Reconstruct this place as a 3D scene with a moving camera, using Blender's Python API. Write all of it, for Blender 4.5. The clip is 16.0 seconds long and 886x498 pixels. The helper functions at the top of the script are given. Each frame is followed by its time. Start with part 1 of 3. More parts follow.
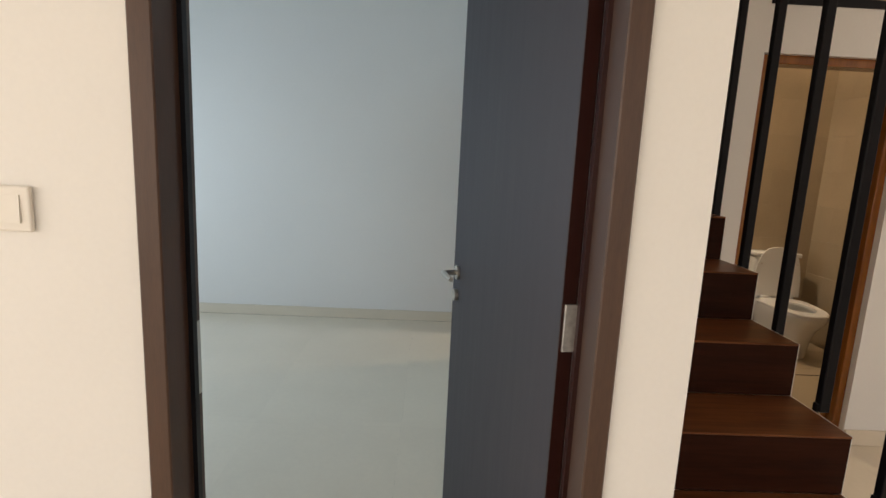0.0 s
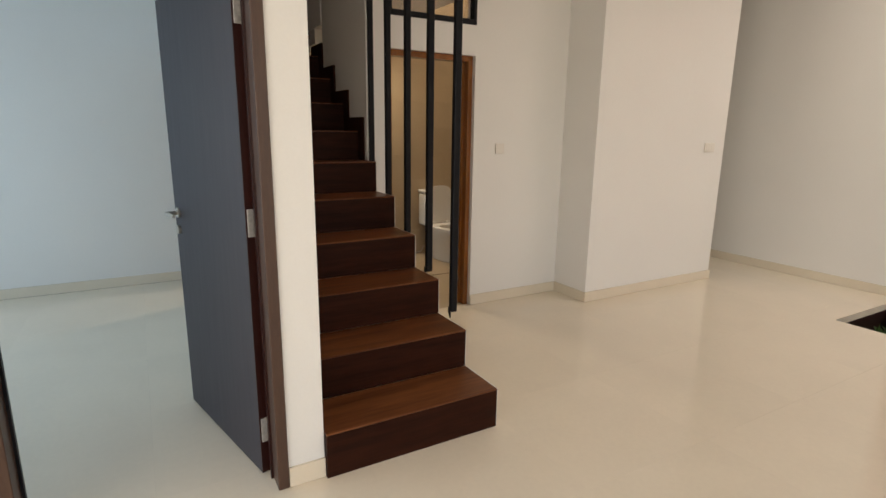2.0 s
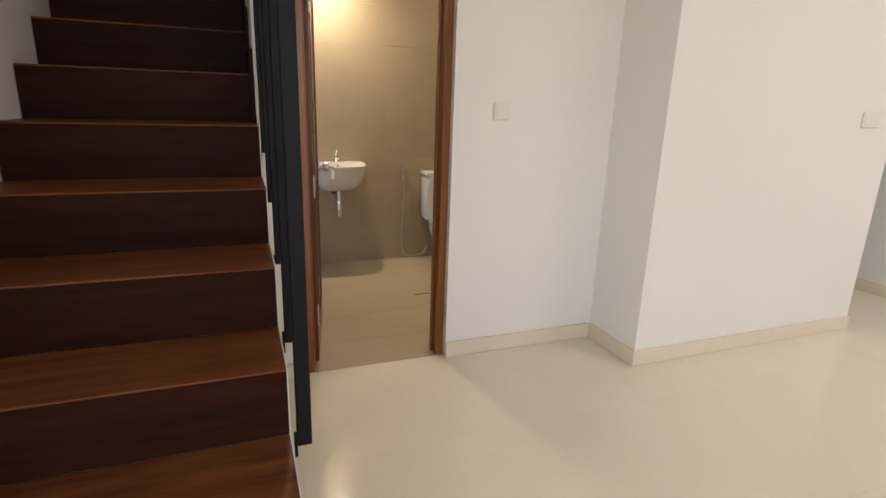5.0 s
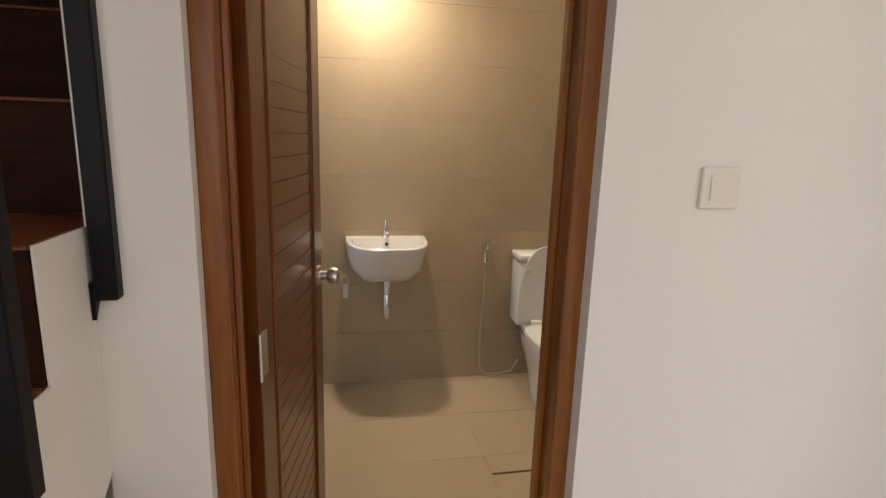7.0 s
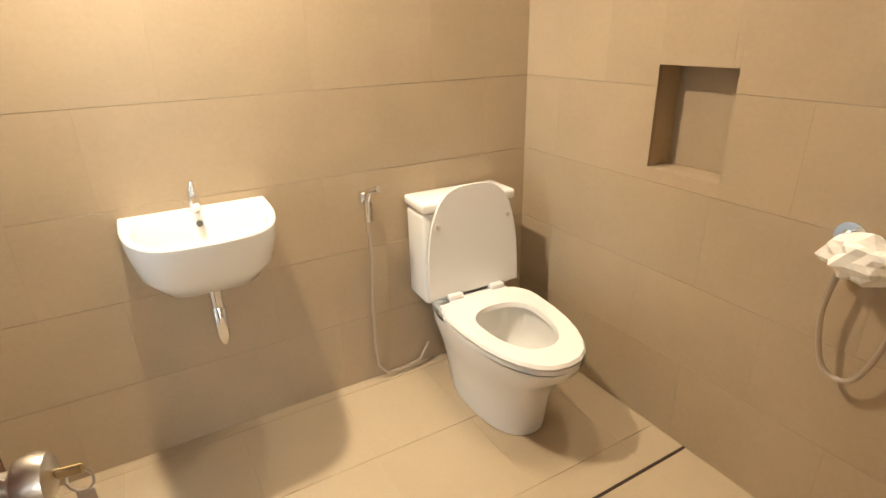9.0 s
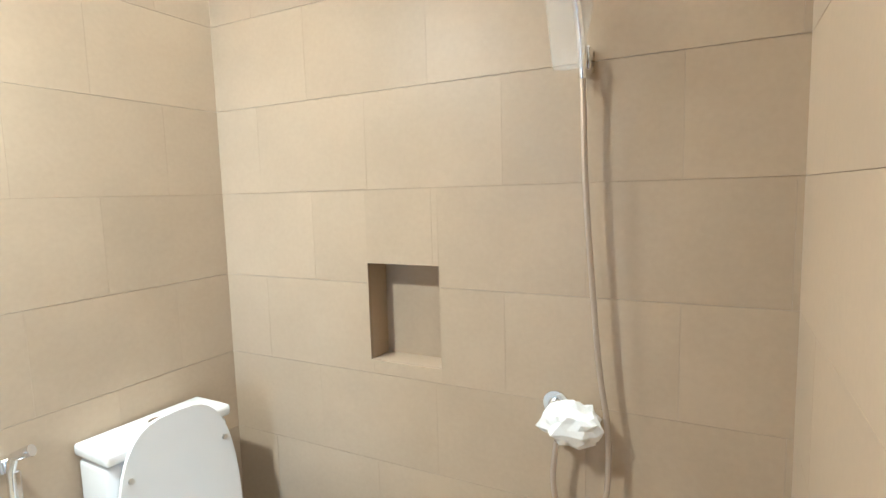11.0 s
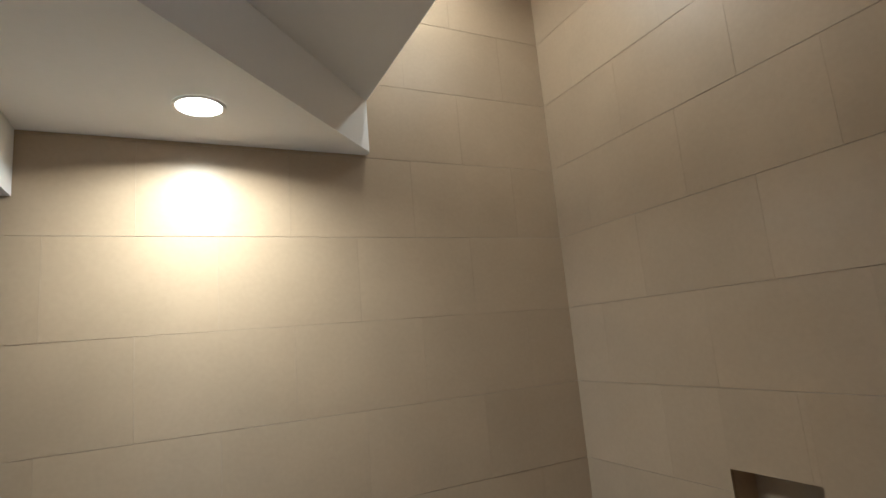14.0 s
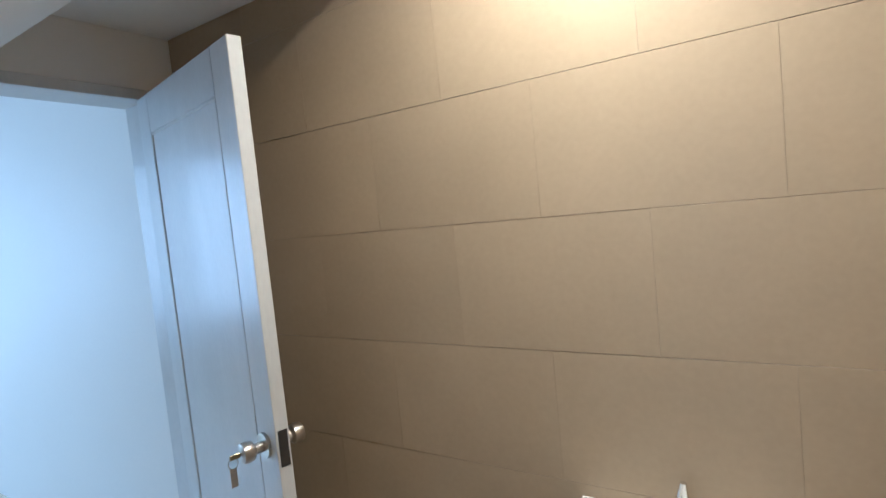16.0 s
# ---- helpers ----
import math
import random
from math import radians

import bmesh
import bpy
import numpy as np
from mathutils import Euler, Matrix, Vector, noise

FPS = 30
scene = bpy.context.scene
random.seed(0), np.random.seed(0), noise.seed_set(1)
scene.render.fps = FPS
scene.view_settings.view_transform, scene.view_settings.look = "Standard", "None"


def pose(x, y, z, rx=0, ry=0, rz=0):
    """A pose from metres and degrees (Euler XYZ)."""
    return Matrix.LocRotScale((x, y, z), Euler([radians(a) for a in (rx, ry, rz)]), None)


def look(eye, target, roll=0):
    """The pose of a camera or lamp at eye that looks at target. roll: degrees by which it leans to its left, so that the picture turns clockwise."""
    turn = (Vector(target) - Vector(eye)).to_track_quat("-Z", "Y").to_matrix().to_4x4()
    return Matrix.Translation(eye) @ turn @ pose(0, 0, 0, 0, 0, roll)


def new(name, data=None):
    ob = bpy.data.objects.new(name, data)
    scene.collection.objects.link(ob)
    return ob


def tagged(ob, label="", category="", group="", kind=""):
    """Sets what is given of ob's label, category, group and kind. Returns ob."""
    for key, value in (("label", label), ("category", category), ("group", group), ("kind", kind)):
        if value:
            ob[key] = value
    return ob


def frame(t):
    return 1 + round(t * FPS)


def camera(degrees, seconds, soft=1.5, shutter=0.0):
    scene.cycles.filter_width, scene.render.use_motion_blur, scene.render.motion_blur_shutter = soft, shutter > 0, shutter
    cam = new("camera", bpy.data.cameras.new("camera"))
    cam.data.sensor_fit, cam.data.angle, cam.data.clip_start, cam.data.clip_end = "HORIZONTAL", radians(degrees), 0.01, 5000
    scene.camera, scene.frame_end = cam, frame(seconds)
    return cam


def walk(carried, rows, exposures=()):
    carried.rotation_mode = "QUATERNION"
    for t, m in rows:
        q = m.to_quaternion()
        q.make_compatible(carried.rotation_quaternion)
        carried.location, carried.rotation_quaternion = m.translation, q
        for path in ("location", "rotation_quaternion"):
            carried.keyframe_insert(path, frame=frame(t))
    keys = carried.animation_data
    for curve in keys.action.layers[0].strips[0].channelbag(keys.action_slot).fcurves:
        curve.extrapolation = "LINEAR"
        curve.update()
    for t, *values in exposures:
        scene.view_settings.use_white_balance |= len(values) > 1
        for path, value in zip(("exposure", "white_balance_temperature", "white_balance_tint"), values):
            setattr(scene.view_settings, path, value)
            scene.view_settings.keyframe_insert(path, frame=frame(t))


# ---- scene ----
cam = camera(79.6, 16.0)
PATH = [
    (0, (-0.543, 0.419, 1.483), (-0.486, 2.388, 1.139), 2.7),
    (0.5, (-0.538, 0.078, 1.48), (-0.251, 2.021, 1.105), 2.6),
    (1, (-0.617, -0.198, 1.486), (-0.036, 1.671, 1.074), 2.4),
    (1.5, (-0.645, -0.41, 1.496), (0.166, 1.367, 1.066), 1.6),
    (2, (-0.585, -0.603, 1.483), (0.384, 1.091, 1.046), 0.8),
    (2.5, (-0.456, -0.587, 1.497), (0.627, 1.03, 1.036), 0.5),
    (3, (-0.26, -0.4, 1.507), (0.856, 1.191, 1.036), 0.4),
    (3.5, (0.047, -0.217, 1.48), (1.078, 1.426, 0.992), 0.5),
    (3.7, (0.17, -0.138, 1.471), (1.153, 1.534, 0.982), 0.5),
    (5.8, (1.119, 1.199, 1.332), (1.611, 3.062, 0.791), 2.3),
    (6, (1.196, 1.361, 1.347), (1.626, 3.244, 0.826), 2.2),
    (6.5, (1.3, 1.756, 1.378), (1.643, 3.676, 0.936), 2.3),
    (7, (1.306, 2.142, 1.419), (1.69, 4.062, 1.008), 1.8),
    (7.5, (1.32, 2.523, 1.424), (1.769, 4.414, 0.952), 2.8),
    (7.6, (1.334, 2.552, 1.379), (1.787, 4.445, 0.919), 2.0),
    (8, (1.333, 2.813, 1.398), (1.898, 4.636, 0.744), 1.7),
    (8.2, (1.378, 2.937, 1.384), (1.973, 4.716, 0.644), 1.0),
    (10.3, (1.468, 3.419, 1.393), (3.091, 4.46, 0.863), -0.2),
    (10.5, (1.45, 3.427, 1.412), (3.145, 4.399, 0.982), -0.3),
    (11, (1.496, 3.412, 1.487), (3.258, 4.333, 1.273), -1.6),
    (11.5, (1.478, 3.432, 1.582), (3.278, 4.305, 1.567), -3.4),
    (12, (1.462, 3.43, 1.734), (3.246, 4.324, 1.856), -5.1),
    (12.5, (1.503, 3.325, 1.724), (3.15, 4.39, 2.118), -4.7),
    (13, (1.561, 3.264, 1.742), (2.999, 4.549, 2.271), -4.3),
    (13.5, (1.513, 3.311, 1.727), (2.74, 4.814, 2.211), -4.1),
    (14, (1.44, 3.262, 1.72), (2.31, 5.033, 2.049), -5.0),
    (14.5, (1.546, 3.456, 1.656), (1.934, 5.408, 1.852), -5.1),
    (15, (1.652, 3.678, 1.555), (1.573, 5.672, 1.677), -4.8),
    (15.5, (1.723, 3.858, 1.564), (1.131, 5.768, 1.532), -5.1),
    (16, (1.753, 3.961, 1.531), (0.669, 5.636, 1.397), -5.7),
]
# exposure of the clip's camera along the way
EXPOSURES = [(0, -0.1, 6950, 14), (1.0, -0.12, 6750, 11), (1.5, -0.15, 6650, 11), (2.0, 0.04, 6550, 11), (2.7, 0.0, 6450, 11), (3.7, 0.18, 6300, 10), (6, 0.44, 5950, 12), (7.4, 0.28, 6250, 12), (8.2, 1.0, 7000, 12), (10.3, 1.9, 4540, 2), (11.5, 2.1, 4450, 1), (12, 1.66, 4440, 1), (13, 0.6, 4660, 4), (14, 0.02, 4800, 5), (15, -0.15, 4860, 6), (16, 0.5, 4900, 8)]
walk(cam, [(t, look(e, g, r)) for t, e, g, r in PATH], EXPOSURES)

# ---- plan, metres ----
YA = 1.43          # face of the bedroom door wall
YF = 3.113         # hall face of the bathroom front wall
YFI = 3.245         # its inner, tiled face
YB = 5.07           # tiled basin wall
XN = 2.895         # tiled shower wall
XR = 5.49          # right wall of the hall
KX, KY = 2.768, 2.706   # near corner of the wall block
CEIL = 3.42
RISE, GO, SW = 0.2095, 0.309, 0.892   # stair riser, going, width
Y1 = 1.398         # first nosing

# ---- world and light ----
world = bpy.data.worlds.new("sky")
scene.world = world
world.use_nodes = True
sky = world.node_tree.nodes.new("ShaderNodeTexSky")
sky.sky_type, sky.sun_disc = "NISHITA", False
sky.sun_elevation, sky.sun_rotation = radians(50), radians(200)
bg = world.node_tree.nodes["Background"]
bg.inputs[1].default_value = 0.12
world.node_tree.links.new(sky.outputs[0], bg.inputs[0])


def area_lamp(name, m, sx, sy, watts, color, shape="RECTANGLE", spread=180):
    la = bpy.data.lights.new(name, "AREA")
    la.shape, la.size, la.energy, la.color, la.spread = shape, sx, watts, color, radians(spread)
    if shape in ("RECTANGLE", "ELLIPSE"):
        la.size_y = sy
    ob = new(name, la)
    ob.matrix_world = m
    return ob


HALL_W, SIDE_W, COURT_W, ROOM_W, DOWN1_W, DOWN2_W, DOWN3_W = 62, 112, 50, 46, 14.2, 6.3, 6.2
area_lamp("daylight_hall", look((-0.2, -4.42, 1.6), (-0.2, 0, 1.3)), 7.4, 2.7, HALL_W, (1.0, 0.92, 0.82))
area_lamp("daylight_side", look((-3.96, -1.6, 1.5), (0, -1.6, 1.3)), 4.8, 2.5, SIDE_W, (1.0, 0.92, 0.82))
area_lamp("daylight_court", look((4.95, 0.05, CEIL - 0.03), (4.95, 0.06, 0)), 1.1, 2.3, COURT_W, (1.0, 0.93, 0.83))
area_lamp("daylight_bedroom", look((-3.9, 3.3, 1.5), (-1, 3.3, 1.2)), 2.0, 1.6, ROOM_W, (0.58, 0.79, 1.0))


# ---- materials ----
def mat(name, color, rough=0.5, metal=0.0, grain=0.0, scale=6.0, bump=0.0, spec=0.5, color2=None, stretch=None, fine=60.0, coat=0.0, rand=0.0, trans=0.0, ior=1.45, emit=0.0):
    m = bpy.data.materials.new(name)
    m.use_nodes = True
    nt = m.node_tree
    p = nt.nodes["Principled BSDF"]
    p.inputs["Base Color"].default_value = (*color, 1)
    p.inputs["Roughness"].default_value = rough
    p.inputs["Metallic"].default_value = metal
    p.inputs["Specular IOR Level"].default_value = spec
    p.inputs["Coat Weight"].default_value = coat
    p.inputs["Coat Roughness"].default_value = 0.08
    p.inputs["Transmission Weight"].default_value = trans
    p.inputs["IOR"].default_value = ior
    if emit:
        p.inputs["Emission Color"].default_value = (*color, 1)
        p.inputs["Emission Strength"].default_value = emit
    if grain or bump or rand:
        tc = nt.nodes.new("ShaderNodeTexCoord")
        mp = nt.nodes.new("ShaderNodeMapping")
        nt.links.new(tc.outputs["Object"], mp.inputs[0])
        if stretch:
            mp.inputs["Scale"].default_value = stretch
        n1 = nt.nodes.new("ShaderNodeTexNoise")
        n1.inputs["Scale"].default_value, n1.inputs["Detail"].default_value = scale, 6
        n2 = nt.nodes.new("ShaderNodeTexNoise")
        n2.inputs["Scale"].default_value, n2.inputs["Detail"].default_value = fine, 4
        nt.links.new(mp.outputs[0], n1.inputs[0])
        nt.links.new(mp.outputs[0], n2.inputs[0])
        if rand:
            info = nt.nodes.new("ShaderNodeObjectInfo")
            ofs = nt.nodes.new("ShaderNodeVectorMath")
            ofs.operation = "MULTIPLY_ADD"
            ofs.inputs[1].default_value = (7, 7, 7)
            nt.links.new(info.outputs["Random"], ofs.inputs[0])
            nt.links.new(tc.outputs["Object"], ofs.inputs[2])
            nt.links.new(ofs.outputs[0], mp.inputs[0])
        mixn = nt.nodes.new("ShaderNodeMix")
        mixn.data_type = "FLOAT"
        mixn.inputs[0].default_value = 0.35
        nt.links.new(n1.outputs[0], mixn.inputs[2])
        nt.links.new(n2.outputs[0], mixn.inputs[3])
        ramp = nt.nodes.new("ShaderNodeValToRGB")
        c2 = color2 or tuple(c * (1 - grain) for c in color)
        ramp.color_ramp.elements[0].position, ramp.color_ramp.elements[1].position = 0.36, 0.64
        ramp.color_ramp.elements[0].color, ramp.color_ramp.elements[1].color = (*c2, 1), (*color, 1)
        nt.links.new(mixn.outputs[0], ramp.inputs[0])
        out = ramp.outputs[0]
        if rand:
            hsv = nt.nodes.new("ShaderNodeHueSaturation")
            mr = nt.nodes.new("ShaderNodeMapRange")
            mr.inputs[3].default_value, mr.inputs[4].default_value = 1 - rand, 1 + rand
            nt.links.new(info.outputs["Random"], mr.inputs[0])
            nt.links.new(mr.outputs[0], hsv.inputs["Value"])
            nt.links.new(out, hsv.inputs["Color"])
            out = hsv.outputs[0]
        nt.links.new(out, p.inputs["Base Color"])
        rr = nt.nodes.new("ShaderNodeMapRange")
        rr.inputs[3].default_value, rr.inputs[4].default_value = rough * 0.85, min(1, rough * 1.2)
        nt.links.new(n1.outputs[0], rr.inputs[0])
        nt.links.new(rr.outputs[0], p.inputs["Roughness"])
        if bump:
            b = nt.nodes.new("ShaderNodeBump")
            b.inputs["Strength"].default_value, b.inputs["Distance"].default_value = bump, 0.004
            nt.links.new(mixn.outputs[0], b.inputs["Height"])
            nt.links.new(b.outputs[0], p.inputs["Normal"])
    return m


M_WHITE = mat("white_wall_paint", (0.80, 0.78, 0.74), 0.55, grain=0.035, scale=1.2, bump=0.08, fine=90)
M_CEIL = mat("ceiling_paint", (0.80, 0.79, 0.77), 0.8, grain=0.03, scale=1.5, bump=0.05)
M_FLOOR = mat("polished_floor_tile", (0.80, 0.715, 0.575), 0.10, grain=0.05, scale=2.0, fine=40, rand=0.004, spec=0.5)
M_GROUT = mat("floor_grout", (0.78, 0.70, 0.56), 0.6, grain=0.1)
M_BASE = mat("skirting_tile", (0.74, 0.655, 0.52), 0.14, grain=0.05, scale=3)
M_TILE = mat("beige_wall_tile", (0.41, 0.318, 0.210), 0.38, grain=0.10, scale=3.5, fine=70, bump=0.02, rand=0.02, spec=0.45)
M_TGROUT = mat("wall_tile_grout", (0.31, 0.238, 0.153), 0.7, grain=0.1)
M_BGROUT = mat("bathroom_floor_grout", (0.33, 0.26, 0.17), 0.8, grain=0.1)
M_BFLOOR = mat("beige_bathroom_floor_tile", (0.42, 0.332, 0.222), 0.35, grain=0.06, scale=4, fine=60, rand=0.02)
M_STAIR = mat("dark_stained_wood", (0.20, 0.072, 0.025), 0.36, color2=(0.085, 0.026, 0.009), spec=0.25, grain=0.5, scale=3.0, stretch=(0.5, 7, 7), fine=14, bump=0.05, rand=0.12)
# same stair wood, darkened: shade on risers and skirting put into the colour
M_STAIR_SHADE = mat("shaded_stair_wood", (0.036, 0.0105, 0.005), 0.5, spec=0.10, color2=(0.017, 0.005, 0.0026), grain=0.4, scale=3.0, stretch=(0.5, 7, 7), fine=14, bump=0.04, rand=0.12)
M_FRAME1 = mat("dark_brown_frame_paint", (0.085, 0.045, 0.028), 0.4, color2=(0.055, 0.028, 0.018), grain=0.3, scale=3, stretch=(8, 8, 0.6), bump=0.05)
M_REB = mat("red_brown_lacquer", (0.030, 0.007, 0.005), 0.35, grain=0.2, scale=4, stretch=(8, 8, 0.6))
M_LEAF1 = mat("charcoal_door_laminate", (0.052, 0.047, 0.055), 0.5, spec=0.3, grain=0.12, scale=5, stretch=(9, 9, 0.5), bump=0.03)
M_TEAK = mat("varnished_teak", (0.27, 0.092, 0.013), 0.24, color2=(0.165, 0.050, 0.007), grain=0.4, scale=2.4, stretch=(9, 9, 0.7), fine=12, coat=0.2)
# teak of the open leaf, its shadow painted in as a darker base colour
M_TEAK_SHADE = mat("varnished_teak_shaded", (0.145, 0.039, 0.006), 0.24, color2=(0.090, 0.022, 0.004), grain=0.4, scale=2.4, stretch=(9, 9, 0.7), fine=12, coat=0.2)
M_BLACK = mat("black_painted_steel", (0.006, 0.006, 0.008), 0.4, spec=0.2, grain=0.2, scale=12, bump=0.03)
M_CHROME = mat("chrome", (0.82, 0.82, 0.82), 0.12, metal=1.0)
M_STEEL = mat("brushed_steel", (0.62, 0.58, 0.52), 0.3, metal=1.0, grain=0.1, scale=20, stretch=(1, 1, 8))
M_CERAM = mat("white_ceramic", (0.72, 0.705, 0.67), 0.08, coat=0.3)
M_LID = mat("white_plastic", (0.70, 0.68, 0.645), 0.25)
M_SWITCH = mat("cream_switch_plastic", (0.76, 0.72, 0.65), 0.35)
M_DOOR2 = mat("white_gloss_door", (0.62, 0.62, 0.61), 0.34, grain=0.10, scale=5, stretch=(2, 2, 0.8), coat=0.12)
M_RED = mat("deep_red_wall_paint", (0.22, 0.022, 0.013), 0.6, grain=0.2, scale=3, bump=0.1, color2=(0.17, 0.016, 0.010))
M_DARK = mat("dark_wet_stone", (0.040, 0.018, 0.014), 0.45, grain=0.4, scale=8, bump=0.3)
M_SOIL = mat("soil", (0.03, 0.022, 0.015), 0.95, grain=0.5, scale=20, bump=0.6)
M_GRASS = mat("grass", (0.055, 0.12, 0.022), 0.6, grain=0.5, scale=9)
M_LEAFG = mat("succulent_leaf", (0.16, 0.20, 0.06), 0.45, grain=0.4, scale=14, color2=(0.22, 0.13, 0.06))
M_PAD = mat("cactus_pad", (0.22, 0.19, 0.07), 0.5, grain=0.4, scale=14, color2=(0.20, 0.22, 0.05), bump=0.2)
M_LEAFR = mat("dark_red_leaf", (0.10, 0.05, 0.03), 0.45, grain=0.4, scale=14, color2=(0.05, 0.07, 0.02))
M_LAMP = mat("lit_lamp_disc", (1.0, 0.88, 0.66), 0.5, emit=14)
M_CLOTH = mat("white_plastic_wrap", (0.80, 0.78, 0.73), 0.4, grain=0.05, scale=9)
M_RUBBER = mat("grey_shower_face", (0.10, 0.10, 0.11), 0.35, grain=0.3, scale=60)
M_HOSE = mat("steel_hose", (0.50, 0.43, 0.35), 0.42, metal=0.7)
M_HINGE = mat("paint_flecked_hinge_steel", (0.55, 0.53, 0.50), 0.45, metal=0.4, grain=0.35, scale=30)
M_PLATE = mat("dark_latch_steel", (0.09, 0.085, 0.08), 0.35, metal=0.8, grain=0.2, scale=25)
M_BRASS = mat("brass_key", (0.50, 0.40, 0.22), 0.3, metal=1.0)
M_GLASS = mat("window_glass", (0.95, 0.95, 0.95), 0.0, trans=1.0)


def bag_material():
    m = bpy.data.materials.new("clear_plastic_bag")
    m.use_nodes = True
    nt = m.node_tree
    p = nt.nodes["Principled BSDF"]
    p.inputs["Base Color"].default_value = (0.92, 0.89, 0.84, 1)
    p.inputs["Roughness"].default_value = 0.12
    p.inputs["Alpha"].default_value = 0.20
    return m


M_BAG = bag_material()


# ---- builders ----
def bm_box(x0, x1, y0, y1, z0, z1, bevel=0.0, seg=1, bm=None):
    own = bm is None
    bm = bm or bmesh.new()
    vs = [bm.verts.new(v) for v in ((x0, y0, z0), (x1, y0, z0), (x1, y1, z0), (x0, y1, z0), (x0, y0, z1), (x1, y0, z1), (x1, y1, z1), (x0, y1, z1))]
    fs = [bm.faces.new([vs[i] for i in f]) for f in ((0, 3, 2, 1), (4, 5, 6, 7), (0, 1, 5, 4), (1, 2, 6, 5), (2, 3, 7, 6), (3, 0, 4, 7))]
    if bevel:
        es = {e for f in fs for e in f.edges}
        bmesh.ops.bevel(bm, geom=list(es), offset=bevel, segments=seg, affect="EDGES", profile=0.5)
    return bm


def bm_prism(pts, axis, a, b, bevel=0.0, bm=None):
    """Extrudes a 2D outline along an axis from a to b."""
    bm = bm or bmesh.new()

    def at(p, h):
        return {"x": (h, p[0], p[1]), "y": (p[0], h, p[1]), "z": (p[0], p[1], h)}[axis]

    lo, hi = [bm.verts.new(at(p, a)) for p in pts], [bm.verts.new(at(p, b)) for p in pts]
    n = len(pts)
    bm.faces.new(lo[::-1]), bm.faces.new(hi)
    for i in range(n):
        bm.faces.new((lo[i], lo[(i + 1) % n], hi[(i + 1) % n], hi[i]))
    bmesh.ops.recalc_face_normals(bm, faces=bm.faces)
    if bevel:
        bmesh.ops.bevel(bm, geom=bm.edges[:], offset=bevel, segments=1, affect="EDGES")
    return bm


def bm_loft(rings, cap=True, bm=None):
    """Joins rings of points of equal count into a skin."""
    bm = bm or bmesh.new()
    vr = [[bm.verts.new(p) for p in r] for r in rings]
    n = len(vr[0])
    for a, b in zip(vr, vr[1:]):
        for i in range(n):
            bm.faces.new((a[i], a[(i + 1) % n], b[(i + 1) % n], b[i]))
    if cap:
        bm.faces.new(vr[0][::-1]), bm.faces.new(vr[-1])
    bmesh.ops.recalc_face_normals(bm, faces=bm.faces)
    return bm


def bm_tube(path, r, seg=10, bm=None):
    """A round tube along a list of points, with a radius or a radius for each point."""
    path = [Vector(p) for p in path]
    rs = r if isinstance(r, (list, tuple)) else [r] * len(path)
    rings, up = [], None
    for i, p in enumerate(path):
        d = (path[min(i + 1, len(path) - 1)] - path[max(i - 1, 0)]).normalized()
        if up is None:
            up = d.orthogonal().normalized()
        up = (up - d * up.dot(d)).normalized()
        side = d.cross(up)
        rings.append([p + rs[i] * (math.cos(a) * up + math.sin(a) * side) for a in (2 * math.pi * k / seg for k in range(seg))])
    return bm_loft(rings, True, bm)


def thing(name, loc, label, category, group="", kind="", rz=0):
    ob = new(name)
    ob.empty_display_size = 0.1
    ob.matrix_world = pose(*loc, 0, 0, rz)
    bpy.context.view_layer.update()
    return tagged(ob, label, category, group, kind)


def link(name, bm, material, smooth=False):
    me = bpy.data.meshes.new(name)
    bm.to_mesh(me)
    bm.free()
    me.materials.append(material)
    if smooth:
        for f in me.polygons:
            f.use_smooth = True
        me.set_sharp_from_angle(angle=radians(38))
    return new(name, me)


def root_loc(ob):
    while ob.parent:
        ob = ob.parent
    return ob.location.copy()


def part(name, bm, material, parent, label="", smooth=False, local=False):
    """Links a bmesh as one mesh under a thing or a part; its numbers are the world's unless local."""
    if not local:
        r = root_loc(parent)
        bmesh.ops.translate(bm, verts=bm.verts, vec=-r)
    ob = link(name, bm, material, smooth)
    ob.parent = parent
    return tagged(ob, label)


def single(name, bm, material, label, category="", kind="", smooth=False, group=""):
    return tagged(link(name, bm, material, smooth), label, category, group, kind)


def wall(name, boxes, material, label):
    bm = bmesh.new()
    for b in boxes:
        bm_box(*b, bm=bm)
    return single(name, bm, material, label, "wall", "structure")


# ---- structure ----
bm = bmesh.new()
PX, PY0, PY1 = 4.287, -1.2, 1.398
for b in ((-4, PX, -4.5, YF + 0.03, -0.06, -0.003), (PX, XR, PY1, YF + 0.03, -0.06, -0.003), (PX, XR, -4.5, PY0, -0.06, -0.003), (2.9, XR, YF + 0.03, 6.5, -0.06, -0.003), (-4, -0.0, YF + 0.03, YB, -0.06, -0.003)):
    bm_box(*b, bm=bm)
floor = single("floor", bm, M_GROUT, "polished cream tile floor of hall and bedroom", "floor", "structure")
bfloor = single("floor_bathroom", bm_box(0, XN, YF + 0.03, YB, -0.06, -0.012), M_BGROUT, "beige tiled bathroom floor", "floor", "structure")

D1A, D1B = -1.09, -0.156      # bedroom door frame, outer
D2A, D2B = 1.062, 1.812         # bathroom door frame, outer
HD1, HD2 = 2.12, 2.055
wall("wall_bedroom_front", [(-4, D1A, YA, YA + 0.13, 0, CEIL), (D1A, D1B, YA, YA + 0.13, HD1, CEIL), (D1B, 0, YA, YA + 0.13, 0, CEIL)], M_WHITE, "cream painted plaster wall with a doorway")
